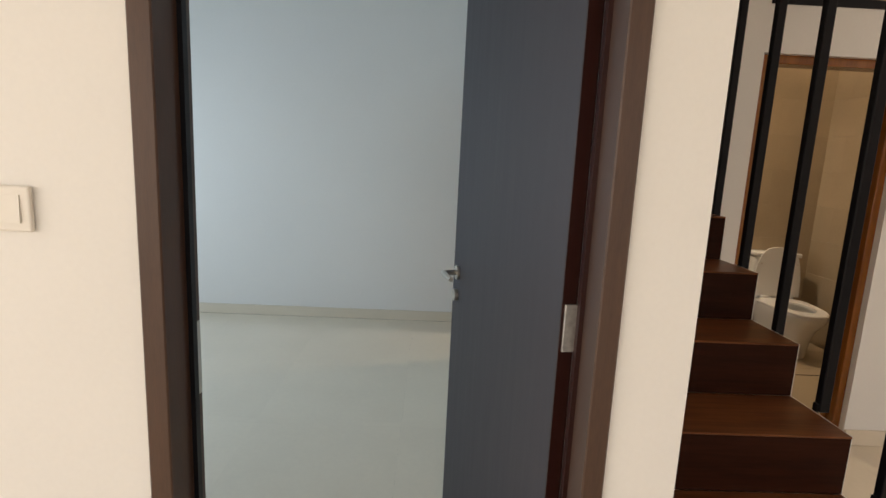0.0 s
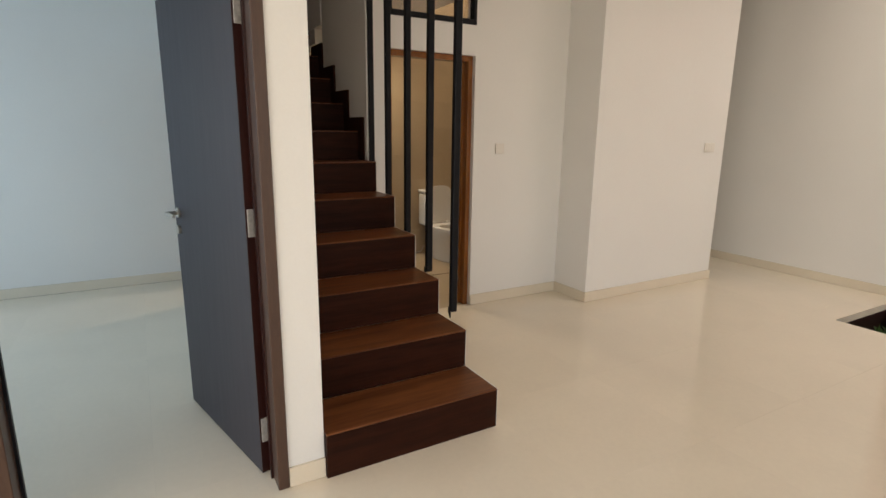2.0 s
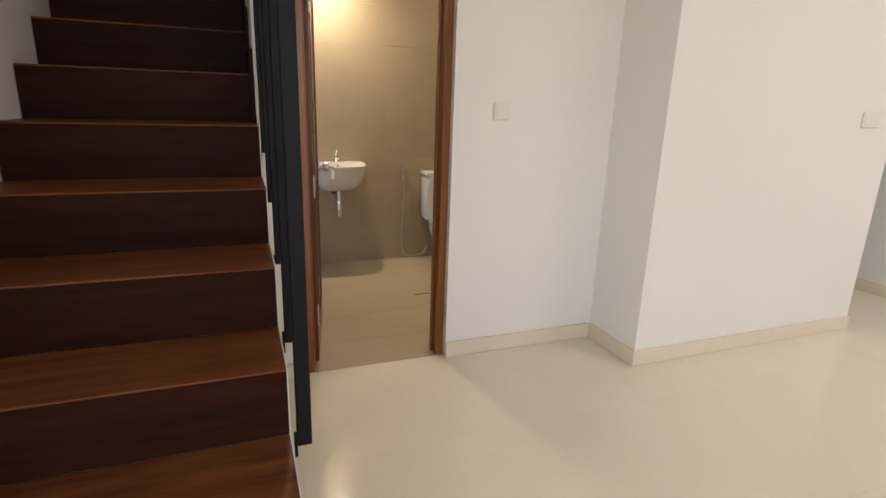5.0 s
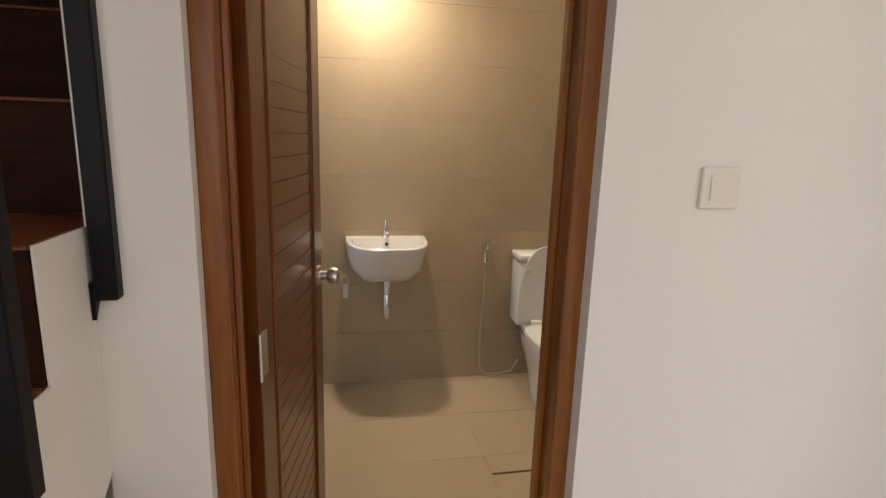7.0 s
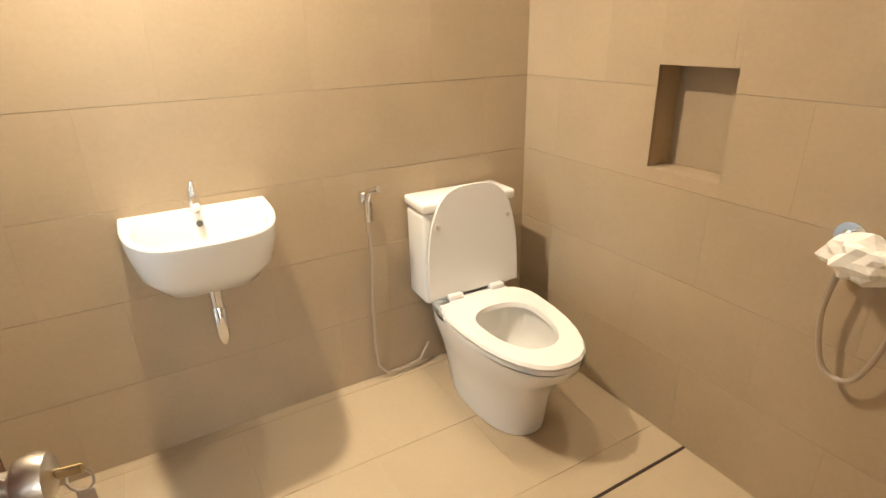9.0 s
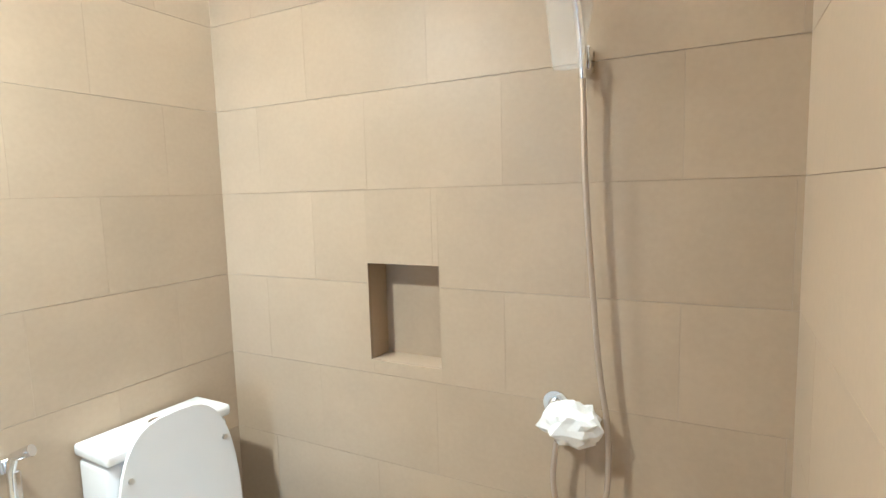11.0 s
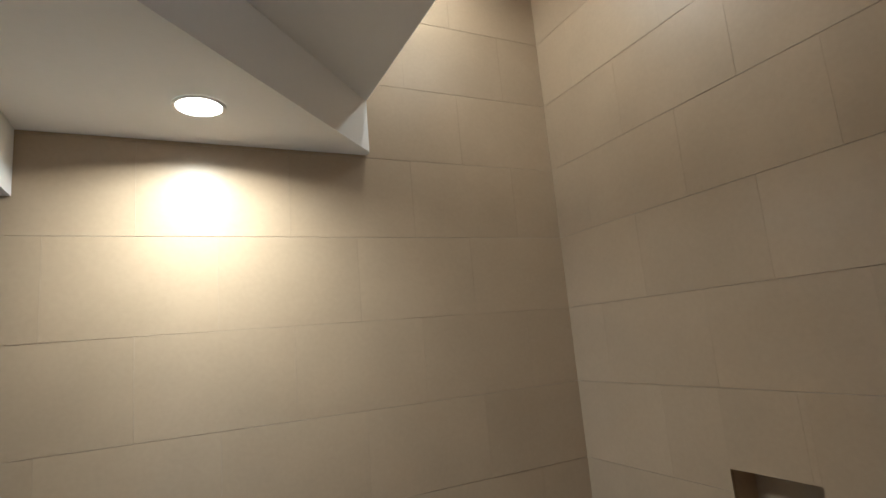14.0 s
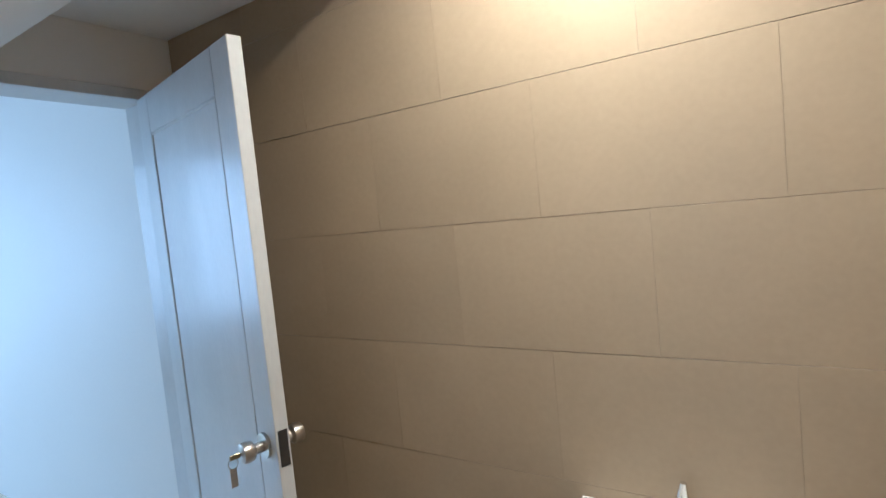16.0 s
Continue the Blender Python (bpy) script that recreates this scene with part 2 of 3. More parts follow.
# wall between bedroom and stair, with the second bathroom door
E0, E1, HE = 4.22, 5.0, 2.03
wall("wall_stair_side", [(-0.13, 0, YA + 0.13, E0, 0, 5.6), (-0.13, 0, E0, E1, HE, 5.6), (-0.13, 0, E1, YB, 0, 5.6)], M_WHITE, "white painted wall between stair and bedroom")
wall("wall_back", [(-4, XN + 0.12, YB + 0.01, YB + 0.16, 0, 5.6)], M_WHITE, "white painted rear wall")
wall("wall_bathroom_front", [(0.89, D2A, YF, YFI - 0.008, 0, 5.6), (D2A, D2B, YF, YFI - 0.008, HD2, 2.28), (D2A, D2B, YF, YFI - 0.008, 2.78, CEIL), (D2B, 2.903, YF, YFI - 0.008, 0, CEIL)], M_WHITE, "white painted wall round the bathroom door")
wall("wall_stair_inner", [(0.89, 0.99, YFI - 0.008, 4.1, 0, 2.609), (0.89, 0.99, YFI - 0.008, YB, 2.609, 5.6)], M_WHITE, "white painted wall beside the upper stair")
wall("wall_under_stair", [(0.0, 0.89, 3.45, 3.55, 0, 1.25), (0.0, 0.876, 4.05, 4.1, 0, 1.73)], M_WHITE, "plain wall closing the space under the stair")
wall("wall_column", [(KX, 4.515, KY, YF, 0, CEIL), (2.903, 3.02, YF, 4.147, 0, CEIL), (2.903, 3.02, 4.428, YB + 0.01, 0, CEIL), (2.903, 3.02, 4.147, 4.428, 0, 0.935), (2.903, 3.02, 4.147, 4.428, 1.275, CEIL), (3.0, 3.02, 4.147, 4.428, 0.935, 1.275), (4.40, 4.515, YF, 6.4, 0, CEIL), (3.02, 4.40, YF, YF + 0.1, 0, CEIL)], M_WHITE, "white painted projecting wall block")
wall("wall_right", [(XR, XR + 0.15, PY1, 6.5, 0, CEIL), (XR, XR + 0.15, -4.5, PY0, 0, CEIL)], M_WHITE, "white painted side wall of the hall")
wall("wall_recess_end", [(4.515, XR, 6.35, 6.5, 0, CEIL)], M_WHITE, "white painted end wall of the recess")
wall("wall_hall_left", [(-4.15, -4, -4.5, -4.1, 0, CEIL), (-4.15, -4, -4.1, 0.9, 2.8, CEIL), (-4.15, -4, 0.9, 2.3, 0, CEIL), (-4.15, -4, 4.3, YB + 0.16, 0, CEIL), (-4.15, -4, 2.3, 4.3, 0, 0.7), (-4.15, -4, 2.3, 4.3, 2.3, CEIL)], M_WHITE, "white painted outer wall with a wide opening and the bedroom window")
wall("wall_hall_front", [(-4, -3.98, -4.65, -4.5, 0, CEIL), (3.6, XR + 0.15, -4.65, -4.5, 0, CEIL), (-3.98, 3.6, -4.65, -4.5, 2.95, CEIL)], M_WHITE, "white painted front wall with a wide opening")
bm = bmesh.new()
for b in ((-4.15, 0, -4.65, YB + 0.16, CEIL, CEIL + 0.12), (0, XR + 0.15, -4.65, YA + 0.3, CEIL, CEIL + 0.12), (2.0, XR + 0.15, YA + 0.3, 6.5, CEIL, CEIL + 0.12), (0.99, 2.0, YA + 0.3, YB + 0.01, CEIL, CEIL + 0.12), (-0.2, 1.1, YA, YB + 0.16, 5.6, 5.7), (0, 0.99, YA + 0.2, YA + 0.3, CEIL, 5.6), (0.89, 0.99, YA + 0.3, YF, CEIL, 5.6)):
    bm_box(*b, bm=bm)
single("ceiling", bm, M_CEIL, "white painted ceiling", "ceiling", "structure")

# red feature wall over the pit
red = single("wall_red", bm_box(XR, XR + 0.15, PY0, PY1, -0.3, CEIL), M_RED, "deep red painted feature wall behind the planting bed", "wall", "structure")


def skirting(name, runs):
    bm = bmesh.new()
    for b in runs:
        bm_box(*b, 0.002, 0.09, bm=bm)
    return single(name, bm, M_BASE, "low cream tile skirting", "baseboard", "structure")


skirting("baseboard", [(KX - .012, KX - .001, KY - .012, YF - 0.012), (D2B + 0.002, KX - .012, YF - 0.012, YF - 0.001), (KX - .0009, 4.527, KY - .012, KY - .001), (4.516, 4.527, KY - .001, 6.35), (XR - 0.012, XR - 0.001, PY1 + 0.01, 6.35),
                       (0.893, D2A - 0.002, YF - 0.012, YF - 0.001), (D1B + 0.002, 0.0, YA - 0.012, YA - 0.001), (-4, D1A - 0.002, YA - 0.012, YA - 0.001), (-4, -0.13, YB - 0.003, YB + 0.009), (-0.142, -0.131, YA + 0.14, E0 - 0.05)])

# ---- bathroom soffits under the upper stair ----
bm = bm_box(0.001, 0.889, 4.53, YB - 0.006, 2.213, 2.262)
bm_box(0.8891, 1.0, 4.31, YB - 0.006, 2.213, 2.34, bm=bm)
bm_box(0.88, 1.0, 4.10, YB - 0.006, 2.3401, 2.608, bm=bm)
single("soffit_beam", bm, M_CEIL, "white plaster beam under the stair landing", "ceiling", "structure")
single("soffit_landing", bm_prism([(1.001, 3.97), (1.001, YB - 0.006), (2.045, YB - 0.006), (2.045, 5.03)], "z", 2.41, 2.6095), M_CEIL, "white plaster underside of the stair landing", "ceiling", "structure")
single("soffit_winder", bm_box(1.001, 2.045, YFI, YB - 0.006, 2.61, CEIL), M_CEIL, "white plaster underside of the winding steps", "ceiling", "structure")


# ---- door frames ----
def door_frame(name, x0, x1, y0, y1, h, w, material, label, stop=None):
    t = thing(name, ((x0 + x1) / 2, (y0 + y1) / 2, 0), label, "door frame", kind="structure")
    part("jamb", bm_box(x0, x0 + w, y0, y1, 0, h, 0.003), material, t)
    part("jamb", bm_box(x1 - w, x1, y0, y1, 0, h, 0.003), material, t)
    part("head", bm_box(x0 + w, x1 - w, y0, y1, h - w, h, 0.003), material, t)
    return t


f1 = door_frame("door_frame_1", D1A, D1B, YA - 0.012, YA + 0.145, HD1, 0.045, M_FRAME1, "dark brown wooden door frame of the bedroom")
part("stop", bm_box(D1A + 0.045, D1A + 0.055, YA + 0.085, YA + 0.105, 0, HD1 - 0.045), M_BLACK, f1, "black rubber door stop")
part("stop", bm_box(D1B - 0.055, D1B - 0.045, YA + 0.085, YA + 0.105, 0, HD1 - 0.045), M_REB, f1)
part("strike_plate", bm_box(D1A + 0.045, D1A + 0.048, YA + 0.108, YA + 0.138, 0.93, 1.10, 0.001), M_STEEL, f1, "steel strike plate")
f2 = door_frame("door_frame_2", D2A, D2B, YF + 0.035, YFI + 0.006, HD2, 0.042, M_TEAK, "varnished orange-brown teak door frame of the bathroom")
part("stop", bm_box(D2B - 0.054, D2B - 0.042, YF + 0.09, YF + 0.115, 0, HD2 - 0.042, 0.002), M_TEAK, f2)
part("stop", bm_box(D2A + 0.042, D2A + 0.054, YF + 0.09, YF + 0.115, 0, HD2 - 0.042, 0.002), M_TEAK, f2)
part("strike_plate", bm_box(D2B - 0.0435, D2B - 0.042, YF + 0.116, YF + 0.131, 0.95, 1.02), M_STEEL, f2)
f3 = thing("door_frame_3", (-0.06, (E0 + E1) / 2, 0), "white painted frame of the second bathroom door", "door frame", kind="structure")
for a, b, c, d in ((E0, E0 + 0.035, 0, HE), (E1 - 0.035, E1, 0, HE), (E0 + 0.035, E1 - 0.035, HE - 0.035, HE)):
    part("jamb" if c == 0 else "head", bm_box(-0.14, 0.008, a, b, c, d, 0.002), M_DOOR2, f3)


# ---- door leaves: local x runs from the hinge to the free edge, local -y is the shown face ----
def knob_set(leaf, w, h, t, key=True):
    """A round knob on each face, with a key hanging from the outer one."""
    for s in (-1, 1):
        y0 = -t / 2 if s < 0 else t / 2
        k = part("knob", bm_tube([(w - 0.06, y0, h), (w - 0.06, y0 + s * 0.008, h), (w - 0.06, y0 + s * 0.009, h), (w - 0.06, y0 + s * 0.03, h), (w - 0.06, y0 + s * 0.036, h), (w - 0.06, y0 + s * 0.05, h), (w - 0.06, y0 + s * 0.062, h), (w - 0.06, y0 + s * 0.066, h)], [0.032, 0.032, 0.014, 0.014, 0.024, 0.027, 0.024, 0.012], 20), M_STEEL, leaf, "round satin steel knob", True, True)
        if s < 0 and key:
            part("key", bm_box(w - 0.063, w - 0.057, y0 - 0.092, y0 - 0.066, h - 0.006, h + 0.006, 0.002), M_BRASS, k, "key in the lock", local=True)
            part("key_ring", bm_tube([(w - 0.06, y0 - 0.085 + 0.012 * math.cos(a), h - 0.014 + 0.014 * math.sin(a)) for a in np.linspace(0, 6.283, 13)], 0.0015, 6), M_STEEL, k, local=True)
            part("spare_key", bm_box(w - 0.062, w - 0.060, y0 - 0.095, y0 - 0.078, h - 0.072, h - 0.026, 0.0008), M_STEEL, k, "spare key hanging from the ring", local=True)
    part("latch_plate", bm_box(w - 0.0005, w + 0.002, -0.012, 0.012, h - 0.045, h + 0.045), M_PLATE, leaf, "dark steel latch plate", local=True)


def panel_door(name, loc, rz, w, h, t, material, label, knob_h, slats=False, mould=0.018):
    d = thing(name, loc, label, "door", rz=rz)
    st = 0.10
    part("stile", bm_box(0, st, -t / 2, t / 2, 0.008, h, 0.002), material, d, local=True)
    part("stile", bm_box(w - st, w, -t / 2, t / 2, 0.008, h, 0.002), material, d, local=True)
    for z0, z1 in ((0.008, 0.18), (h - 0.12, h)):
        part("rail", bm_box(st, w - st, -t / 2, t / 2, z0, z1, 0.002), material, d, local=True)
    for z0, z1 in ((0.18, h - 0.12),):
        for i in range(30 if slats else 0):
            za = z0 + 0.018 + (z1 - z0 - 0.036) * i / 30
            zb = za + (z1 - z0 - 0.036) / 30 - 0.0004
            part("slat", bm_prism([(-t / 2 + 0.0085, za), (-t / 2 + 0.0036, za), (-t / 2 + 0.0020, zb - 0.0012), (-t / 2 + 0.0085, zb)], "x", st + 0.018, w - st - 0.018), material, d, local=True)
        part("panel", bm_box(st, w - st, -t / 2 + (0.009 if slats else 0.003), t / 2 - 0.009, z0, z1), material, d, local=True)
        bm = bmesh.new()
        for b in ((st, st + mould, z0, z1), (w - st - mould, w - st, z0, z1), (st + mould, w - st - mould, z0, z0 + mould), (st + mould, w - st - mould, z1 - mould, z1)):
            bm_box(b[0], b[1], -t / 2 - (0.004 if slats else 0.0005), -t / 2 + 0.0085, b[2], b[3], 0.0025, bm=bm)
        part("moulding", bm, material, d, local=True)
    knob_set(d, w, knob_h, t)
    return d


def hinge(leaf, z, y, material=M_STEEL, h=0.10, w=0.035):
    hg = part("hinge", bm_box(-0.006, w, y - 0.0025, y + 0.0025, z, z + h, 0.0008), material, leaf, "bare steel butt hinge", local=True)
    part("hinge_pin", bm_tube([(-0.006, y, z - 0.003), (-0.006, y, z + h + 0.003)], 0.005, 8), material, hg, smooth=True, local=True)


# bathroom leaf, open inwards
LEAF2_RZ = 80.0
leaf2 = panel_door("door_2", (D2A + 0.061, YFI + 0.010, 0), LEAF2_RZ, 0.63, 2.0, 0.036, M_TEAK_SHADE, "open varnished brown louvred panel door of the bathroom", 0.98, True)
part("edge_plate", bm_box(0.6302, 0.6320, -0.013, 0.013, 1.055, 1.105, 0.0005), M_SWITCH, leaf2, "pale plastic cover on the leaf edge", local=True)
for z in (0.22, 0.90, 1.75):
    hinge(leaf2, z, -0.020)
# second bathroom door, open into the bathroom along the basin wall
leaf3 = panel_door("door_3", (0.012, E1 - 0.058, 0), -12.6, 0.705, 1.99, 0.036, M_DOOR2, "open white gloss panel door to the bedroom", 1.0, mould=0.009)

# bedroom leaf: flush charcoal, open into the bedroom
w1 = 0.86
leaf1 = thing("door_1", (-0.222, YA + 0.135, 0), "open charcoal flush door of the bedroom with lever handle", "door", rz=math.degrees(math.atan2(0.83, -0.198)))
part("panel", bm_box(0, w1, -0.018, 0.018, 0.012, HD1 - 0.065, 0.0015), M_LEAF1, leaf1, local=True)
part("edge_strip", bm_box(-0.003, -0.0002, -0.018, 0.018, 0.012, HD1 - 0.065), M_REB, leaf1, "red-brown lacquered edge", local=True)
part("edge_strip", bm_box(w1 + 0.0002, w1 + 0.003, -0.018, 0.018, 0.012, HD1 - 0.065), M_LEAF1, leaf1, local=True)
for s in (-1, 1):
    y0 = s * 0.018
    hd = part("lever_handle", bm_tube([(w1 - 0.05, y0, 1.06), (w1 - 0.05, y0 + s * 0.045, 1.06), (w1 - 0.056, y0 + s * 0.055, 1.06), (w1 - 0.075, y0 + s * 0.058, 1.06), (w1 - 0.165, y0 + s * 0.058, 1.06)], [0.010, 0.010, 0.011, 0.010, 0.008], 12), M_STEEL, leaf1, "satin steel lever handle", True, True)
    part("rose", bm_tube([(w1 - 0.05, y0, 1.06), (w1 - 0.05, y0 + s * 0.008, 1.06)], 0.026, 20), M_STEEL, hd, smooth=True, local=True)
    part("keyhole_rose", bm_tube([(w1 - 0.05, y0, 0.975), (w1 - 0.05, y0 + s * 0.014, 0.975)], 0.022, 20), M_STEEL, leaf1, "round steel key rose", True, True)
for z in (0.16, 1.06, 1.85):
    part("hinge", bm_box(-0.010, -0.0032, -0.052, 0.012, z, z + 0.11, 0.001), M_HINGE, leaf1, "scuffed grey steel hinge", local=True)

# transom window over the bathroom door
win = thing("window_1", ((D2A + D2B) / 2, YF, 2.28), "fixed window with black steel frame over the bathroom door", "window", kind="structure")
for b in ((D2A, D2B, 2.28, 2.32), (D2A, D2B, 2.74, 2.78), (D2A, D2A + 0.03, 2.32, 2.74), (D2B - 0.03, D2B, 2.32, 2.74)):
    part("window_frame", bm_box(b[0], b[1], YF - 0.01, YF + 0.05, b[2], b[3], 0.002), M_BLACK, win)
pane = part("pane", bm_box(D2A + 0.03, D2B - 0.03, YF + 0.015, YF + 0.02, 2.32, 2.74), M_GLASS, win, "clear glass pane")
pane.visible_shadow = False

# ---- staircase ----
stair = thing("staircase", (SW / 2, Y1, 0), "dark stained wooden staircase between white walls", "staircase")
NSTEP = 10
for k in range(1, NSTEP + 1):
    y, xe = Y1 + GO * (k - 1), SW - 0.002 if k < 6 else 0.888
    # risers take the darker, shaded copy of the tread wood
    part("riser", bm_box(0.003, xe, y + 0.003, y + 0.03, RISE * (k - 1), RISE * k - 0.0075, 0.0015), M_STAIR_SHADE, stair)
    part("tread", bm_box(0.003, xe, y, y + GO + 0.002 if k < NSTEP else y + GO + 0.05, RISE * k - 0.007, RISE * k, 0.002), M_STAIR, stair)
# winders turning towards the right above the straight run
yw = Y1 + GO * NSTEP
for k, (p, q) in enumerate((((0.003, yw + 0.03), (0.888, yw - 0.02)), ((0.003, yw + 0.33), (0.888, yw + 0.06)))):
    z = RISE * (NSTEP + 1 + k)
    part("tread", bm_prism([p, q, (0.888, YB), (0.003, YB)], "z", z - 0.03, z), M_STAIR, stair, "winding tread")
    part("riser", bm_prism([(p[0], p[1] + 0.02), (q[0], q[1] + 0.02), (q[0], q[1] + 0.04), (p[0], p[1] + 0.04)], "z", z - RISE, z - 0.031), M_STAIR_SHADE, stair)
# white concrete body with a saw-tooth side
pts = [(Y1 + 0.031, 0.0)]
for k in range(1, NSTEP + 1):
    y = Y1 + GO * (k - 1) + 0.031
    pts += [(y, RISE * k - 0.03), (y + GO, RISE * k - 0.03)]
ye = Y1 + GO * NSTEP + 0.031
pts += [(ye, RISE * NSTEP - 0.06), (4.04, RISE * 9 - 0.14), (Y1 + 0.45, 0.0)]
part("flight", bm_prism(pts, "x", 0.02, 0.886), M_WHITE, stair, "white painted concrete flight")
pts = [(Y1 + 0.006, 0.0)]
for k in range(1, 7):
    y = Y1 + GO * (k - 1) + 0.006
    pts += [(y, RISE * k - 0.001), (min(y + GO, YF - 0.001), RISE * k - 0.001)]
pts += [(YF - 0.001, 0.80), (Y1 + 0.45, 0.0)]
part("cheek", bm_prism(pts[:13] + pts[-2:], "x", SW - 0.0018, SW + 0.002), M_WHITE, stair, "white painted saw-tooth side of the flight")
# stepped skirting on the inner wall
for k in range(7, NSTEP + 1):
    y, o = Y1 + GO * (k - 1), 0.09
    part("skirting", bm_prism([(max(y - o, YF - 0.06), RISE * (k - 1)), (max(y - o, YF - 0.06), RISE * k + 0.1), (y + GO - o - 0.0005, RISE * k + 0.1), (y + GO - o - 0.0005, RISE * k), (y, RISE * k), (y, RISE * (k - 1))], "x", 0.874, 0.889), M_STAIR_SHADE, stair)

# ---- black bar screen beside the stair ----
rail = thing("stair_screen", (0.945, 2.5, 0), "screen of upright black steel bars beside the stair", "railing")
for i in range(5):
    y, zb = 1.905 + 0.30 * i, 0.46 + 0.168 * i
    b = part("bar", bm_box(0.902, 0.940, y - 0.016, y + 0.016, zb, CEIL - 0.002, 0.003), M_BLACK, rail)
    part("bracket", bm_prism([(y - 0.010, zb - 0.035), (y + 0.004, zb - 0.012), (y + 0.012, zb - 0.002), (y + 0.012, zb + 0.03), (y - 0.010, zb + 0.03)], "x", 0.8942, 0.9018), M_BLACK, b, "black fixing tab on the stair side")

# ---- switches and sockets ----
def switch(name, x, y, z, n, label):
    t = thing(name, (x, y, z), label, "switch")
    w = 0.086 if n < 3 else 0.15
    part("plate", bm_box(x - w / 2, x + w / 2, y - 0.012, y - 0.0005, z - 0.043, z + 0.043, 0.004, 2), M_SWITCH, t)
    for i in range(n):
        ww = (w - 0.034) / n
        a = x - w / 2 + 0.017 + ww * i
        part("rocker", bm_prism([(y - 0.0165, z - 0.026), (y - 0.0125, z - 0.026), (y - 0.0125, z + 0.026), (y - 0.0140, z + 0.026)], "x", a + 0.001, a + ww - 0.001), M_SWITCH, t)
    return t


switch("light_switch", -1.325, YA, 1.35, 1, "cream plastic light switch beside the bedroom door")
switch("light_switch", 2.072, YF, 1.335, 1, "white plastic light switch beside the bathroom door")
switch("wall_socket", 4.28, KY, 1.35, 3, "white plastic triple switch plate on the wall block")

# ---- toilet ----
def superell(cx, cy, rx, ry, z, n=28, e=2.4, front=None):
    """A rounded outline; front gives a longer half towards -y."""
    out = []
    for i in range(n):
        a = 2 * math.pi * i / n
        c, s = math.cos(a), math.sin(a)
        r = ry if s > 0 or front is None else front
        out.append((cx + rx * math.copysign(abs(c) ** (2 / e), c), cy + r * math.copysign(abs(s) ** (2 / e), s), z))
    return out


TX = 2.49
toilet = thing("toilet", (TX, 4.7, 0), "white ceramic close-coupled toilet with its lid up", "toilet")
by = 4.72
part("pedestal", bm_loft([superell(TX, by, .13, .22, 0.001, front=.27), superell(TX, by, .135, .24, .03, front=.275), superell(TX, by, .147, .27, .15, front=.29), superell(TX, by, .172, .30, .25, front=.335), superell(TX, by, .194, .31, .32, front=.41), superell(TX, by, .198, .31, .365, front=.432)], False), M_CERAM, toilet, "glazed bowl", True)
# bowl rim with its hollow
outer = [superell(TX, by, .20, .18, .365, front=.432, e=2.2), superell(TX, by, .20, .18, .382, front=.432, e=2.2), superell(TX, by - .10, .140, .13, .382, front=.245, e=2.2), superell(TX, by - .10, .132, .125, .30, front=.21, e=2.2), superell(TX, by - .08, .11, .11, .24, front=.13, e=2.2), superell(TX, by - .06, .06, .06, .17, front=.06, e=2.2)]
rim_bm = bm_loft(outer, False)
bm_loft([superell(TX, by - .06, .061, .061, .172, front=.061, e=2.2), superell(TX, by - .06, .01, .01, .17, front=.01, e=2.2)], False, rim_bm)
part("bowl_rim", rim_bm, M_CERAM, toilet, smooth=True)
seat = bm_loft([superell(TX, by, .198, .14, .3835, front=.43, e=2.3), superell(TX, by, .202, .143, .392, front=.434, e=2.3), superell(TX, by, .196, .138, .403, front=.426, e=2.3), superell(TX, by - .10, .125, .11, .403, front=.225, e=2.2), superell(TX, by - .10, .121, .106, .384, front=.22, e=2.2)], False)
part("seat", seat, M_LID, toilet, "white plastic seat", True)
part("deck", bm_box(TX - .165, TX + .165, 4.80, 4.93, .33, .3815, .01, 2), M_CERAM, toilet, smooth=True)
part("tank", bm_box(TX - .199, TX + .199, 4.90, YB - .006, .37, .75, .022, 3), M_CERAM, toilet, smooth=True)
lid_t = part("tank_lid", bm_box(TX - .205, TX + .205, 4.890, YB - .005, .752, .792, .012, 3), M_CERAM, toilet, smooth=True)
part("flush_button", bm_tube([(TX, 4.98, .791), (TX, 4.98, .798)], .026, 20), M_CHROME, lid_t, "round chrome flush button", True)
# raised lid leaning on the tank
lid = bmesh.new()
ring = lambda g, dy: [(TX + (p[0] - TX) * g, 4.866 + dy + (p[2] - .44) * 0.045, .415 + (p[2] - .445) * (1.075 if g == 1 else 1.06)) for p in
                      [(TX + 0.203 * math.copysign(abs(math.cos(a)) ** .62, math.cos(a)), 0, .445 + (.40 * (math.sin(a) ** .75))) for a in np.linspace(0, math.pi, 25)]]
bm_loft([ring(1, -0.006), ring(1, 0.006), ring(0.96, 0.014)], True, lid)
lid.faces.ensure_lookup_table()
lidp = part("lid", lid, M_LID, toilet, "raised white plastic lid", True)
for s in (-1, 1):
    part("bumper", bm_tube([(TX + s * .155, 4.872, .70), (TX + s * .155, 4.863, .70)], .008, 12), M_STEEL, lidp, "small grey bumper", True)
    part("seat_hinge", bm_box(TX + s * .095 - .032, TX + s * .095 + .032, 4.835, 4.885, .395, .422, .008, 2), M_LID, toilet, smooth=True)

toilet.matrix_world = pose(TX, 4.69, 0, 0, 0, -2.0)

# ---- wash basin ----
BX, BZ = 1.56, 0.868
basin = thing("wash_basin", (BX, YB, 0.7), "small white wall-hung ceramic wash basin", "basin")


